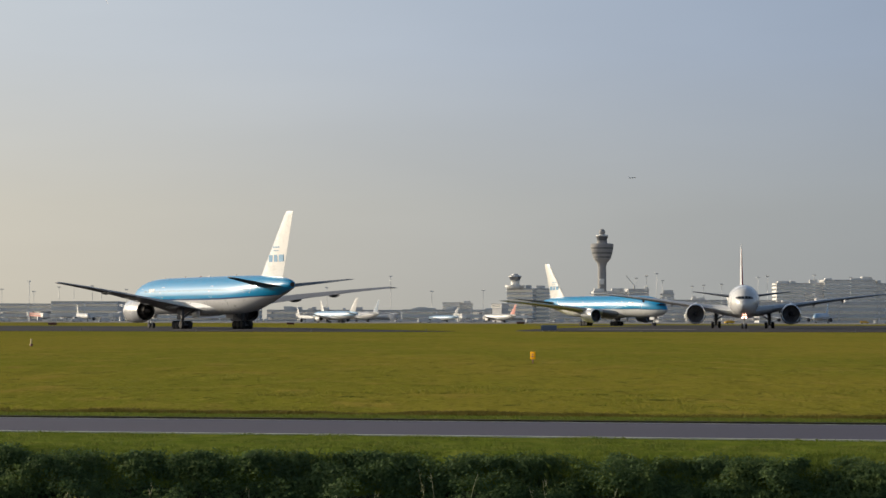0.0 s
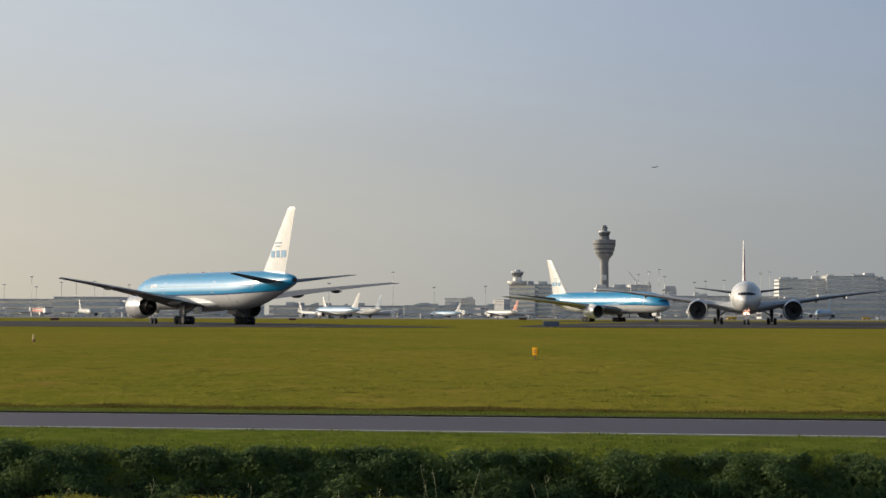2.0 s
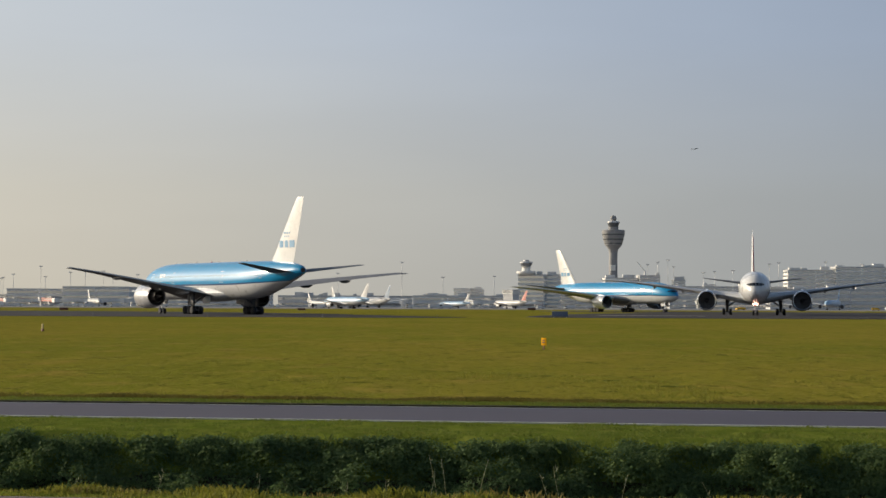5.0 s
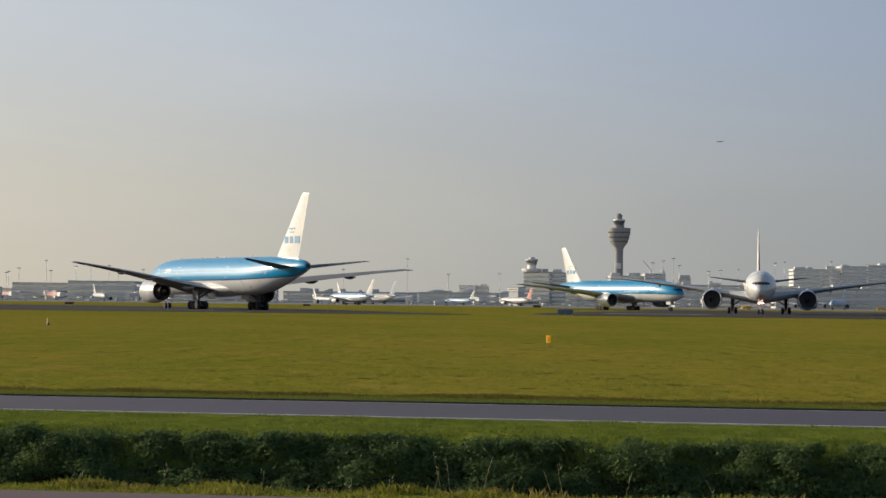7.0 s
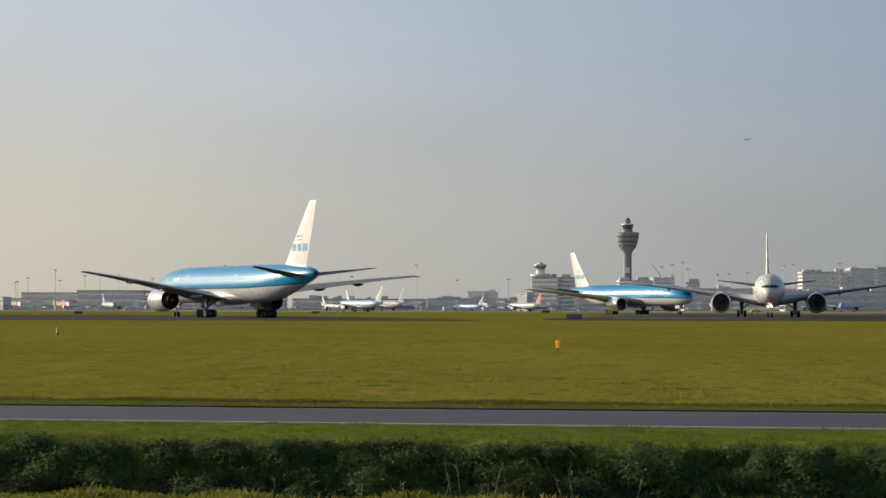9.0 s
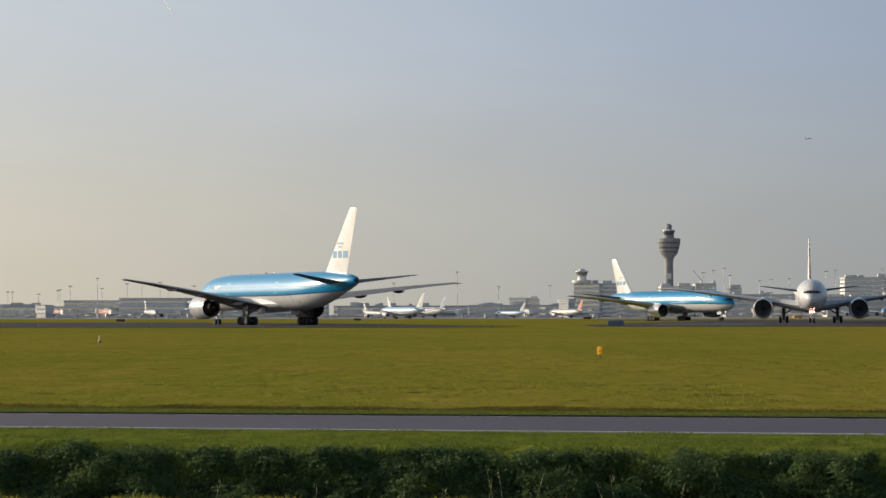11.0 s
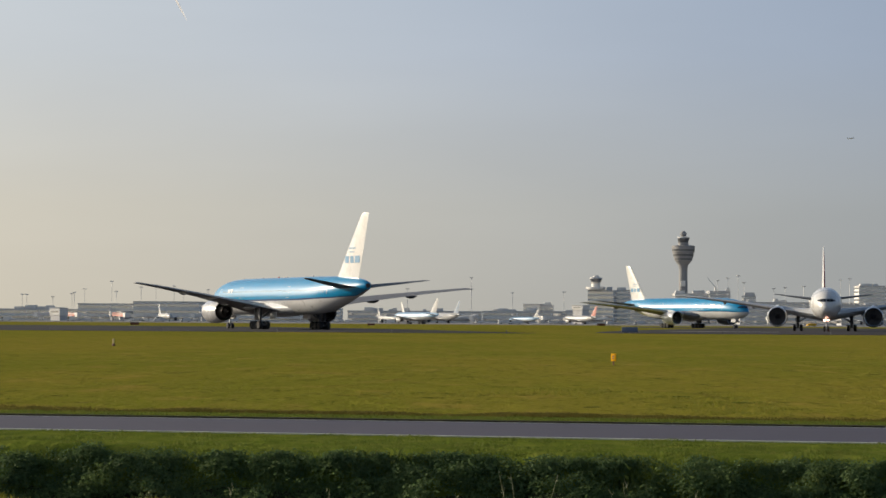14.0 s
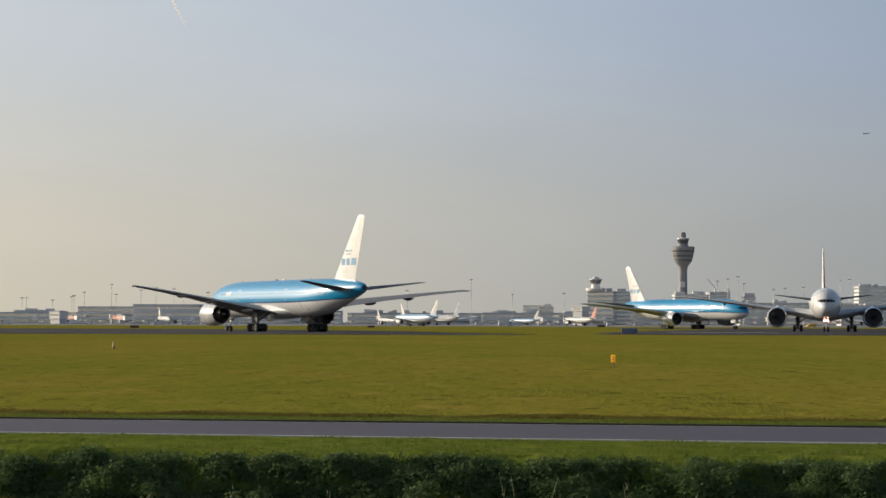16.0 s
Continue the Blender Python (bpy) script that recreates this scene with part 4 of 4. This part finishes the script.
def jet_bridge(x, y, turn, stripe):
    t = thing("jet_bridge", pose(x, y, 0.03, 0, 0, turn), "raised boarding bridge at the pier, its red paled for haze" if stripe is HAZERED else "raised passenger boarding bridge at the pier", "jet bridge", "boarding bridges")
    bm = bmesh.new()
    loft(bm, [[(px, sy, z0 + dz) for sy, dz in ((-1.5, 0), (1.5, 0), (1.5, 2.9), (-1.5, 2.9))] for px, z0 in ((0, 4.2), (24, 3.4))])
    part("tunnel", bm, stripe, t, smooth=False)
    part("tunnel_window", boxed(2, 22, -1.56, -1.5, 5.4, 6.0), BAND, t, smooth=False)
    part("bridge_cab", boxed(23.5, 28, -2.0, 2.0, 3.0, 6.8, 0.2), FACADE, t, smooth=False)
    bm = bmesh.new()
    lathe(bm, [(0, 1.2), (4.2, 1.2), (4.3, 2.6), (7.6, 2.6), (8.1, 0.4)], "z", 12)
    part("rotunda", bm, PALEFAC, t)
    part("lift_column", boxed(17.5, 18.3, -1.9, 1.9, 0.5, 4.2, 0.05), GALV, t, smooth=False)
    for sy in (-1.2, 1.2):
        wheel(t, 17.9, sy, 0.55, 0.55, 0.4)


for x, y, a, st in ((-378, 2130, -50, HAZERED), (-329, 2090, -55, HAZERED), (-392, 2160, -110, PALEFAC), (-255, 2100, -100, PALEFAC), (-118, 2330, -80, PALEFAC), (-30, 2340, -95, PALEFAC), (30, 2330, -80, PALEFAC), (75, 2340, -95, HAZERED), (243, 2340, -85, PALEFAC)):
    jet_bridge(x, y, a, st)


def cargo_cart(x, y, turn, n):
    t = thing("baggage_train", pose(x, y, 0.03, 0, 0, turn), "short train of baggage carts on the apron", "baggage carts", "baggage trains")
    for i in range(n):
        c = part("cart", boxed(i * 3.6, i * 3.6 + 3.0, -0.8, 0.8, 0.4, 2.1, 0.06), rnd.choice((GALV, PALEFAC, DARKFAC)), t, smooth=False)
        for wx in (0.5, 2.5):
            for sy in (-0.7, 0.7):
                wheel(c, i * 3.6 + wx, sy, 0.3, 0.3, 0.2)


for x, y, a, n in ((-330, 1900, 10, 3), (-265, 1850, 170, 4), (-120, 1750, 5, 3), (-60, 1800, 175, 3), (30, 1800, 8, 4), (88, 1850, 0, 3), (118, 1900, 170, 3), (330, 1850, 5, 4)):
    cargo_cart(x, y, a, n)


SIGNGREY = mat("dark_grey_metal", (0.12, 0.12, 0.12), 0.7)


def edge_lights():
    base = None
    for i in range(18):
        x = -120 + i * 15
        y = 328.6 if x < 6 else 350.5
        if 4 < x < 16:
            continue
        if base is None:
            base = thing("taxiway_light", pose(x, y, 0), "small dark taxiway edge light in the grass", "taxiway light", "taxiway edge lights")
            bm = bmesh.new()
            lathe(bm, [(-0.05, 0.09), (0.05, 0.06), (0.06, 0.03), (0.28, 0.03)], "z", 8)
            part("stem", bm, SIGNGREY, base)
            bm = bmesh.new()
            lathe(bm, [(0.28, 0.07), (0.36, 0.075), (0.40, 0.03)], "z", 10)
            part("lens", bm, SIGNGREY, base)
        else:
            copy_thing(base, pose(x, y, 0))


edge_lights()


# ---- signs beside the taxiways ----
SIGNBLUE = mat("blue_grey_sign_back", (0.13, 0.16, 0.24), 0.6, vary=0.12, scale=1)
SIGNDARK = mat("dark_red_sign", (0.14, 0.045, 0.03), 0.6, vary=0.15, scale=1)
ORANGE = mat("orange_marker", (0.74, 0.36, 0.008), 0.8, vary=0.1, scale=6, spec=0.1)


def taxi_sign(x, y, w, h, paint, label):
    t = thing("taxiway_sign", pose(x, y, 0), label, "sign")
    part("panel", boxed(-w / 2, w / 2, -0.12, 0.12, 0.12, h, 0.03), paint, t)
    part("panel_cap", boxed(-w / 2 - 0.03, w / 2 + 0.03, -0.15, 0.15, h, h + 0.05, 0.01), GALV, t)
    for i in range(3):
        part("leg", boxed(-w * 0.4 + i * w * 0.4 - 0.04, -w * 0.4 + i * w * 0.4 + 0.04, -0.04, 0.04, -0.06, 0.12), GALV, t)


taxi_sign(17.5, 358.2, 2.25, 0.85, SIGNBLUE, "blue-grey taxiway sign seen from behind")
taxi_sign(-91.9, 619, 2.1, 0.75, SIGNDARK, "dark red taxiway sign in the grass")
taxi_sign(37.9, 1008, 3.2, 1.0, SIGNDARK, "dark red taxiway sign in the grass")
taxi_sign(-41, 760, 2.2, 0.7, SIGNDARK, "dark red taxiway sign in the grass")

m1 = thing("marker_board", pose(3.93, 92.4, 0, 0, 0, -42), "small orange marker board with a dark sign on a short post", "marker")
part("board", boxed(-0.115, 0.115, -0.02, 0.02, 0.12, 0.40, 0.008), ORANGE, m1)
part("post", boxed(-0.02, 0.02, -0.015, 0.015, -0.05, 0.14), SIGNDARK, m1)
for z, w in ((0.29, 0.045), (0.22, 0.055)):
    part("character_bar", boxed(-w, w, -0.026, -0.021, z, z + 0.025), NAVY, m1)
m2 = thing("marker_stake", pose(-22.98, 146.5, 0, 0, 0, -45), "pale yellow marker stake in the grass", "marker")
part("stake", boxed(-0.06, 0.06, -0.04, 0.04, 0.1, 0.40, 0.02), mat("pale_yellow_plastic", (0.46, 0.37, 0.17), 0.8), m2)
part("foot", boxed(-0.08, 0.08, -0.06, 0.06, -0.05, 0.12, 0.02), SIGNDARK, m2)

# ---- far off in the sky ----
def leaf_white(name):
    """Sunlit ice crystals: light passes through and scatters forward."""
    m = bpy.data.materials.new(name)
    m.use_nodes = True
    N, L = m.node_tree.nodes, m.node_tree.links
    tr, df, mx = N.new("ShaderNodeBsdfTranslucent"), N.new("ShaderNodeBsdfDiffuse"), N.new("ShaderNodeMixShader")
    tr.inputs[0].default_value, df.inputs[0].default_value = (0.62, 0.62, 0.64, 1), (0.62, 0.62, 0.64, 1)
    mx.inputs[0].default_value = 0.2
    L.new(tr.outputs[0], mx.inputs[1])
    L.new(df.outputs[0], mx.inputs[2])
    L.new(mx.outputs[0], N["Material Output"].inputs[0])
    return m



climbing = airliner("climbing_airliner", pose(353, 4300, 245), "tiny far airliner climbing away in the haze", "short", "pale", 0.21, near=False, mark=False)
bm = bmesh.new()
rows = []
for f, w in ((0, 0.2), (0.12, 0.9), (0.3, 1.5), (0.6, 2.0), (1.0, 2.6)):
    rows.append([bm.verts.new((-60 * f + sx * w, sx * w * 0.35, 110 * f + sx * w * 0.5)) for sx in (-1, 1)])
for a, b in zip(rows, rows[1:]):
    bm.faces.new((a[0], a[1], b[1], b[0]))
contrail = tagged(part("contrail", bm, leaf_white("contrail_ice"), m=pose(-580, 4500, 537)), "thin white contrail high in the sky", "contrail")


# ---- plants: bank weeds, verge and field grass, stalks ----
def leaf_material(name, a, b, c):
    m = bpy.data.materials.new(name)
    m.use_nodes = True
    nt = m.node_tree
    N, L = nt.nodes, nt.links
    p = N["Principled BSDF"]
    p.inputs["Roughness"].default_value = 0.75
    p.inputs["Specular IOR Level"].default_value = 0.15
    geo, ramp = N.new("ShaderNodeNewGeometry"), N.new("ShaderNodeValToRGB")
    e = ramp.color_ramp.elements
    e[0].color, e[1].color = (*a, 1), (*c, 1)
    x = e.new(0.6)
    x.color = (*b, 1)
    # whole clumps lean to one tone, single leaves vary within them
    co, ns = N.new("ShaderNodeTexCoord"), N.new("ShaderNodeTexNoise")
    ns.inputs["Scale"].default_value, ns.inputs["Detail"].default_value = 2.6, 3
    L.new(co.outputs["Object"], ns.inputs["Vector"])
    st, ad = N.new("ShaderNodeMapRange"), N.new("ShaderNodeMix")
    st.inputs["From Min"].default_value, st.inputs["From Max"].default_value = 0.3, 0.72
    L.new(ns.outputs[0], st.inputs[0])
    ad.inputs[0].default_value = 0.42
    L.new(st.outputs[0], ad.inputs[2])
    L.new(geo.outputs["Random Per Island"], ad.inputs[3])
    L.new(ad.outputs[0], ramp.inputs[0])
    L.new(ramp.outputs[0], p.inputs["Base Color"])
    tr, mx = N.new("ShaderNodeBsdfTranslucent"), N.new("ShaderNodeMixShader")
    L.new(ramp.outputs[0], tr.inputs[0])
    mx.inputs[0].default_value = 0.42
    L.new(p.outputs[0], mx.inputs[1])
    L.new(tr.outputs[0], mx.inputs[2])
    L.new(mx.outputs[0], N["Material Output"].inputs[0])
    return m


WEED = leaf_material("weed_leaves", (0.066, 0.112, 0.046), (0.105, 0.162, 0.060), (0.21, 0.27, 0.08))
BLADE = leaf_material("grass_blades", (0.09, 0.135, 0.020), (0.14, 0.175, 0.028), (0.23, 0.22, 0.055))
FIELDBLADE = leaf_material("field_grass_blades", (0.15, 0.178, 0.02), (0.208, 0.205, 0.028), (0.29, 0.238, 0.055))
DRY = leaf_material("dry_stalks", (0.30, 0.30, 0.17), (0.40, 0.40, 0.25), (0.50, 0.49, 0.34))


def mesh_of(name, verts, faces, material, label, category):
    me = bpy.data.meshes.new(name)
    me.from_pydata(verts, [], faces)
    me.materials.append(material)
    return tagged(new(name, me), label, category, kind="stuff")


def weeds():
    """Domes of small drooping leaves that crowd the shaded bank, each clump standing out from the slope."""
    r = np.random.default_rng(4)
    up = np.array((0.0, 0.0, 1.0))
    axis = np.array((0.0, -0.6, 0.8))
    quads = []
    for _ in range(4300):
        u, v = r.uniform(-8.5, 8.5), 27.5 + 2.45 * r.random()
        edge = min(29.95, 29.62 + 0.45 * noise.noise((u * 0.9, 0, 1)) + 0.34 * noise.noise((u * 2.9, 0, 4)))
        if v > edge:
            continue
        bulge = 0.5 + 0.9 * noise.noise((u * 1.2, v * 1.5, 2)) + 0.7 * noise.noise((u * 2.8, v * 3.0, 7))
        rad = r.uniform(0.07, 0.17) * (0.8 + 0.6 * max(0.0, noise.noise((u * 1.7, v * 1.7, 12)) + 0.2))
        c = np.array(spot(u, v, height(v))) + np.array((0, -0.26, 0.10)) * max(-0.1, bulge)
        c[2] = min(c[2], 0.12 * max(0.0, noise.noise((u * 1.3, 0, 15))) - rad * 0.8 - 0.25 * max(0.0, 29.6 - v))
        n = int(36 + 620 * rad)
        d = r.normal(size=(n, 3))
        d /= np.linalg.norm(d, axis=1)[:, None]
        d = np.where((d @ axis)[:, None] < -0.1, -d, d)
        p = c + d * (rad * r.uniform(0.6, 1.12, (n, 1))) * (1.15, 1.0, 0.85)
        nor = d * 0.6 + up * 0.55 + r.normal(0, 0.42, (n, 3))
        nor /= np.linalg.norm(nor, axis=1)[:, None]
        way = d * (1, 1, 0.2) - up * 0.25 + r.normal(0, 0.5, (n, 3))
        way -= nor * np.sum(way * nor, axis=1)[:, None]
        way /= np.linalg.norm(way, axis=1)[:, None] + 1e-6
        ln = r.uniform(0.018, 0.055, (n, 1)) * (0.7 + 2.4 * rad)
        wd = np.cross(nor, way) * ln * r.uniform(0.2, 0.36, (n, 1))
        quads.append(np.stack((p, p + way * ln * 0.45 + wd, p + way * ln, p + way * ln * 0.45 - wd), axis=1))
    q = np.concatenate(quads)
    faces = np.arange(len(q) * 4).reshape(-1, 4)
    mesh_of("weeds", q.reshape(-1, 3).tolist(), faces.tolist(), WEED, "dark green weeds and nettles in clumps on the shaded ditch bank", "weeds")


def blades(name, count, place, tall, wide, material, label, seed, per=4, spread=0.05):
    r = np.random.default_rng(seed)
    V, F = [], []
    for _ in range(count):
        q = place(r)
        if q is None:
            continue
        p, f = q
        for k in range(per):
            b = p + Vector((r.normal(0, spread), r.normal(0, spread * 0.6), 0))
            h = tall * f * r.uniform(0.5, 1.2)
            a = r.uniform(0, 2 * math.pi)
            lean = Vector((math.cos(a), math.sin(a), 0)) * h * r.uniform(0.15, 0.8)
            w = Vector((-math.sin(a), math.cos(a), 0)) * wide * r.uniform(0.6, 1.3)
            n = len(V)
            V += [b - w, b + w, b + lean * 0.4 + Vector((0, 0, h * 0.65)) + w * 0.6, b + lean + Vector((0, 0, h))]
            F += [(n, n + 1, n + 2), (n, n + 2, n + 3)]
    return mesh_of(name, V, F, material, label, "grass")


def verge_spot(r):
    u, v = r.uniform(-8.5, 8.5), 29.15 + 4.4 * r.random() ** 0.85
    return spot(u, v, height(v) - 0.03), 0.6 + 0.8 * max(0, noise.noise((u * 1.2, v * 1.2, 9)) + 0.25)


def rim_spot(r):
    u, v = r.uniform(-6.5, 6.5), 19.4 + 1.1 * r.random()
    k = noise.noise((u * 1.5, v * 2, 3)) + 0.1
    return (spot(u, v, -0.02), 0.5 + 1.5 * max(0, k)) if k > -0.25 else None


def dry_spot(r):
    u, v = r.uniform(-6.5, 6.5), 20.1 + 0.6 * r.random()
    k = noise.noise((u * 0.9, 3.0, 5))
    return (spot(u, v, height(v) - 0.02), 0.6 + 0.9 * k) if k > 0.02 else None


def strip_spot(r):
    u, v = r.uniform(-10.5, 10.5), r.uniform(38.52, 40.0)
    return spot(u, v, 0.025), 0.5 + 0.5 * r.random()


def ridge_spot(r):
    u, v = r.uniform(-10.5, 10.5), 40.0 + abs(r.normal(0, 0.55))
    k = 0.7 * noise.noise((u * 0.6, v * 1.2, 2)) + 0.3 * noise.noise((u * 2.5, v * 2, 8)) + 0.35
    return (spot(u, v, lie(u, v) - 0.01), 0.5 + k) if k > -0.1 else None


def field_spot(r):
    v = 42.6 * (150 / 42.6) ** (r.random() ** 1.3)
    u = r.uniform(-0.235, 0.225) * v
    k = noise.noise((u * 0.35, v * 0.12, 1)) + 0.4 * noise.noise((u * 1.4, v * 0.5, 6))
    return (spot(u, v, lie(u, v) - 0.03), (0.5 + 0.9 * max(0, k)) * 0.85) if k > -0.35 else None


def tussock_spot(r):
    v = 44 * (110 / 44) ** r.random()
    u = r.uniform(-0.235, 0.225) * v
    return spot(u, v, lie(u, v) - 0.01), r.uniform(0.5, 1.3)


def bank_spot(r):
    u, v = r.uniform(-8.5, 8.5), r.uniform(28.8, 29.7)
    k = noise.noise((u * 1.1, v * 1.6, 8)) + 0.1
    return (spot(u, v, height(v)) + Vector((0, -0.20, 0)), 0.6 + k) if k > 0 else None


weeds()
blades("bank_grass", 2600, bank_spot, 0.085, 0.005, leaf_material("bank_blades", (0.06, 0.095, 0.022), (0.10, 0.14, 0.032), (0.20, 0.21, 0.06)), "long grass hanging over the ditch bank", 16)
# low tussocks whose dark colour stands in for the shadows they cast
blades("tussocks", 110, tussock_spot, 0.028, 0.014, leaf_material("tussock_shadow_blades", (0.09, 0.105, 0.016), (0.13, 0.13, 0.02), (0.19, 0.16, 0.035)), "scattered tussocks in the field, coloured dark for their shadows", 17, 80, 0.13)
blades("verge_grass", 20000, verge_spot, 0.055, 0.006, BLADE, "fresh green grass verge along the ditch", 11)
blades("rim_grass", 5200, rim_spot, 0.07, 0.005, leaf_material("rim_blades", (0.13, 0.15, 0.02), (0.20, 0.195, 0.03), (0.30, 0.26, 0.06)), "rough yellow-green grass on the near ditch edge", 12)
blades("rim_dry_grass", 420, dry_spot, 0.10, 0.005, leaf_material("withered_blades", (0.15, 0.125, 0.035), (0.25, 0.20, 0.06), (0.34, 0.28, 0.10)), "withered brown tufts on the near ditch edge", 18, 9, 0.035)
blades("strip_grass", 6000, strip_spot, 0.04, 0.007, BLADE, "short green grass strip behind the road", 13)
blades("ridge_grass", 13000, ridge_spot, 0.05, 0.006, leaf_material("uncut_grass", (0.075, 0.070, 0.014), (0.13, 0.108, 0.022), (0.21, 0.165, 0.042)), "uncut darker brownish grass line beyond the road", 14)
blades("field_grass", 36000, field_spot, 0.075, 0.010, FIELDBLADE, "tufts of yellow-green airfield grass", 15, 3, 0.10)


def stalks():
    """Single dry stems on the near edge of the ditch, each a thing of its own."""
    r = np.random.default_rng(21)
    for u, v, h in ((-0.42, 20.9, 0.45), (-0.30, 21.0, 0.35), (-0.05, 20.9, 0.5), (0.02, 21.0, 0.68), (0.10, 20.9, 0.6), (0.33, 20.8, 0.55), (0.95, 20.9, 0.5), (1.02, 21.0, 0.6),
                    (1.5, 20.9, 0.5), (-1.5, 20.9, 0.45), (-2.4, 21.0, 0.5), (2.3, 20.9, 0.45), (-0.75, 20.9, 0.4), (-3.1, 20.9, 0.4)):
        t = thing("dry_stem", pose(*spot(u, v, height(v) - 0.05), 0, 0, r.uniform(0, 360)), "thin dry grass stem at the ditch edge", "plant", "dry stems along the ditch")
        bm = bmesh.new()
        bend = r.uniform(0.05, 0.16)
        pts = [Vector((bend * f * f, 0.02 * math.sin(5 * f), h * f)) for f in (0, 0.3, 0.6, 0.85, 1)]
        for a, b in zip(pts, pts[1:]):
            tube(bm, a, b, 0.0022, 0.0016, 5)
        part("stem", bm, DRY, t)
        bm = bmesh.new()
        for i in range(4):
            f = r.uniform(0.7, 1.0)
            c = Vector((bend * f * f, 0, h * f))
            a = r.uniform(0, 6.28)
            d = Vector((math.cos(a), math.sin(a), r.uniform(0.6, 1.8))).normalized() * r.uniform(0.02, 0.055)
            s = d.cross(Vector((0, 0, 1))).normalized() * 0.004
            v4 = [bm.verts.new(x) for x in (c - s, c + s, c + d)]
            bm.faces.new(v4)
        part("seed_head", bm, DRY, t, smooth=False)


stalks()


def motions():
    """The blue jet creeps off along its taxiway and the far airliner climbs to the right; the other two stand."""
    rows = []
    for t, fwd, turn in ((0, -0.30, 0.10), (2, -0.28, 0.10), (4, -0.20, 0.08), (7, 0.0, 0.0), (8, 0.12, -0.02), (10.5, 0.38, -0.06), (12, 0.62, -0.10), (13, 0.80, -0.14), (14, 1.12, -0.24), (15, 1.55, -0.36), (16, 2.10, -0.52)):
        a = radians(119.4)
        rows.append((t, pose(-35.65 + fwd * math.cos(a), 418.5 + fwd * math.sin(a), 0, 0.25, 0.12, 119.15 + turn)))
    walk(jet_leaving, rows)
    sky = ((0, 353, 245), (1.5, 379, 254), (3.5, 415, 264), (7, 473, 282), (11, 540, 302), (12.5, 563, 310), (14.5, 593, 319), (16, 614, 326))
    walk(climbing, [(t, pose(x, 4300, z, 0, -9, 12)) for t, x, z in sky])
    walk(contrail, [(t, pose(x, 4500, z)) for t, x, z in ((0, -572, 567), (7, -574, 553), (11, -576, 543), (16, -580, 537))])


motions()
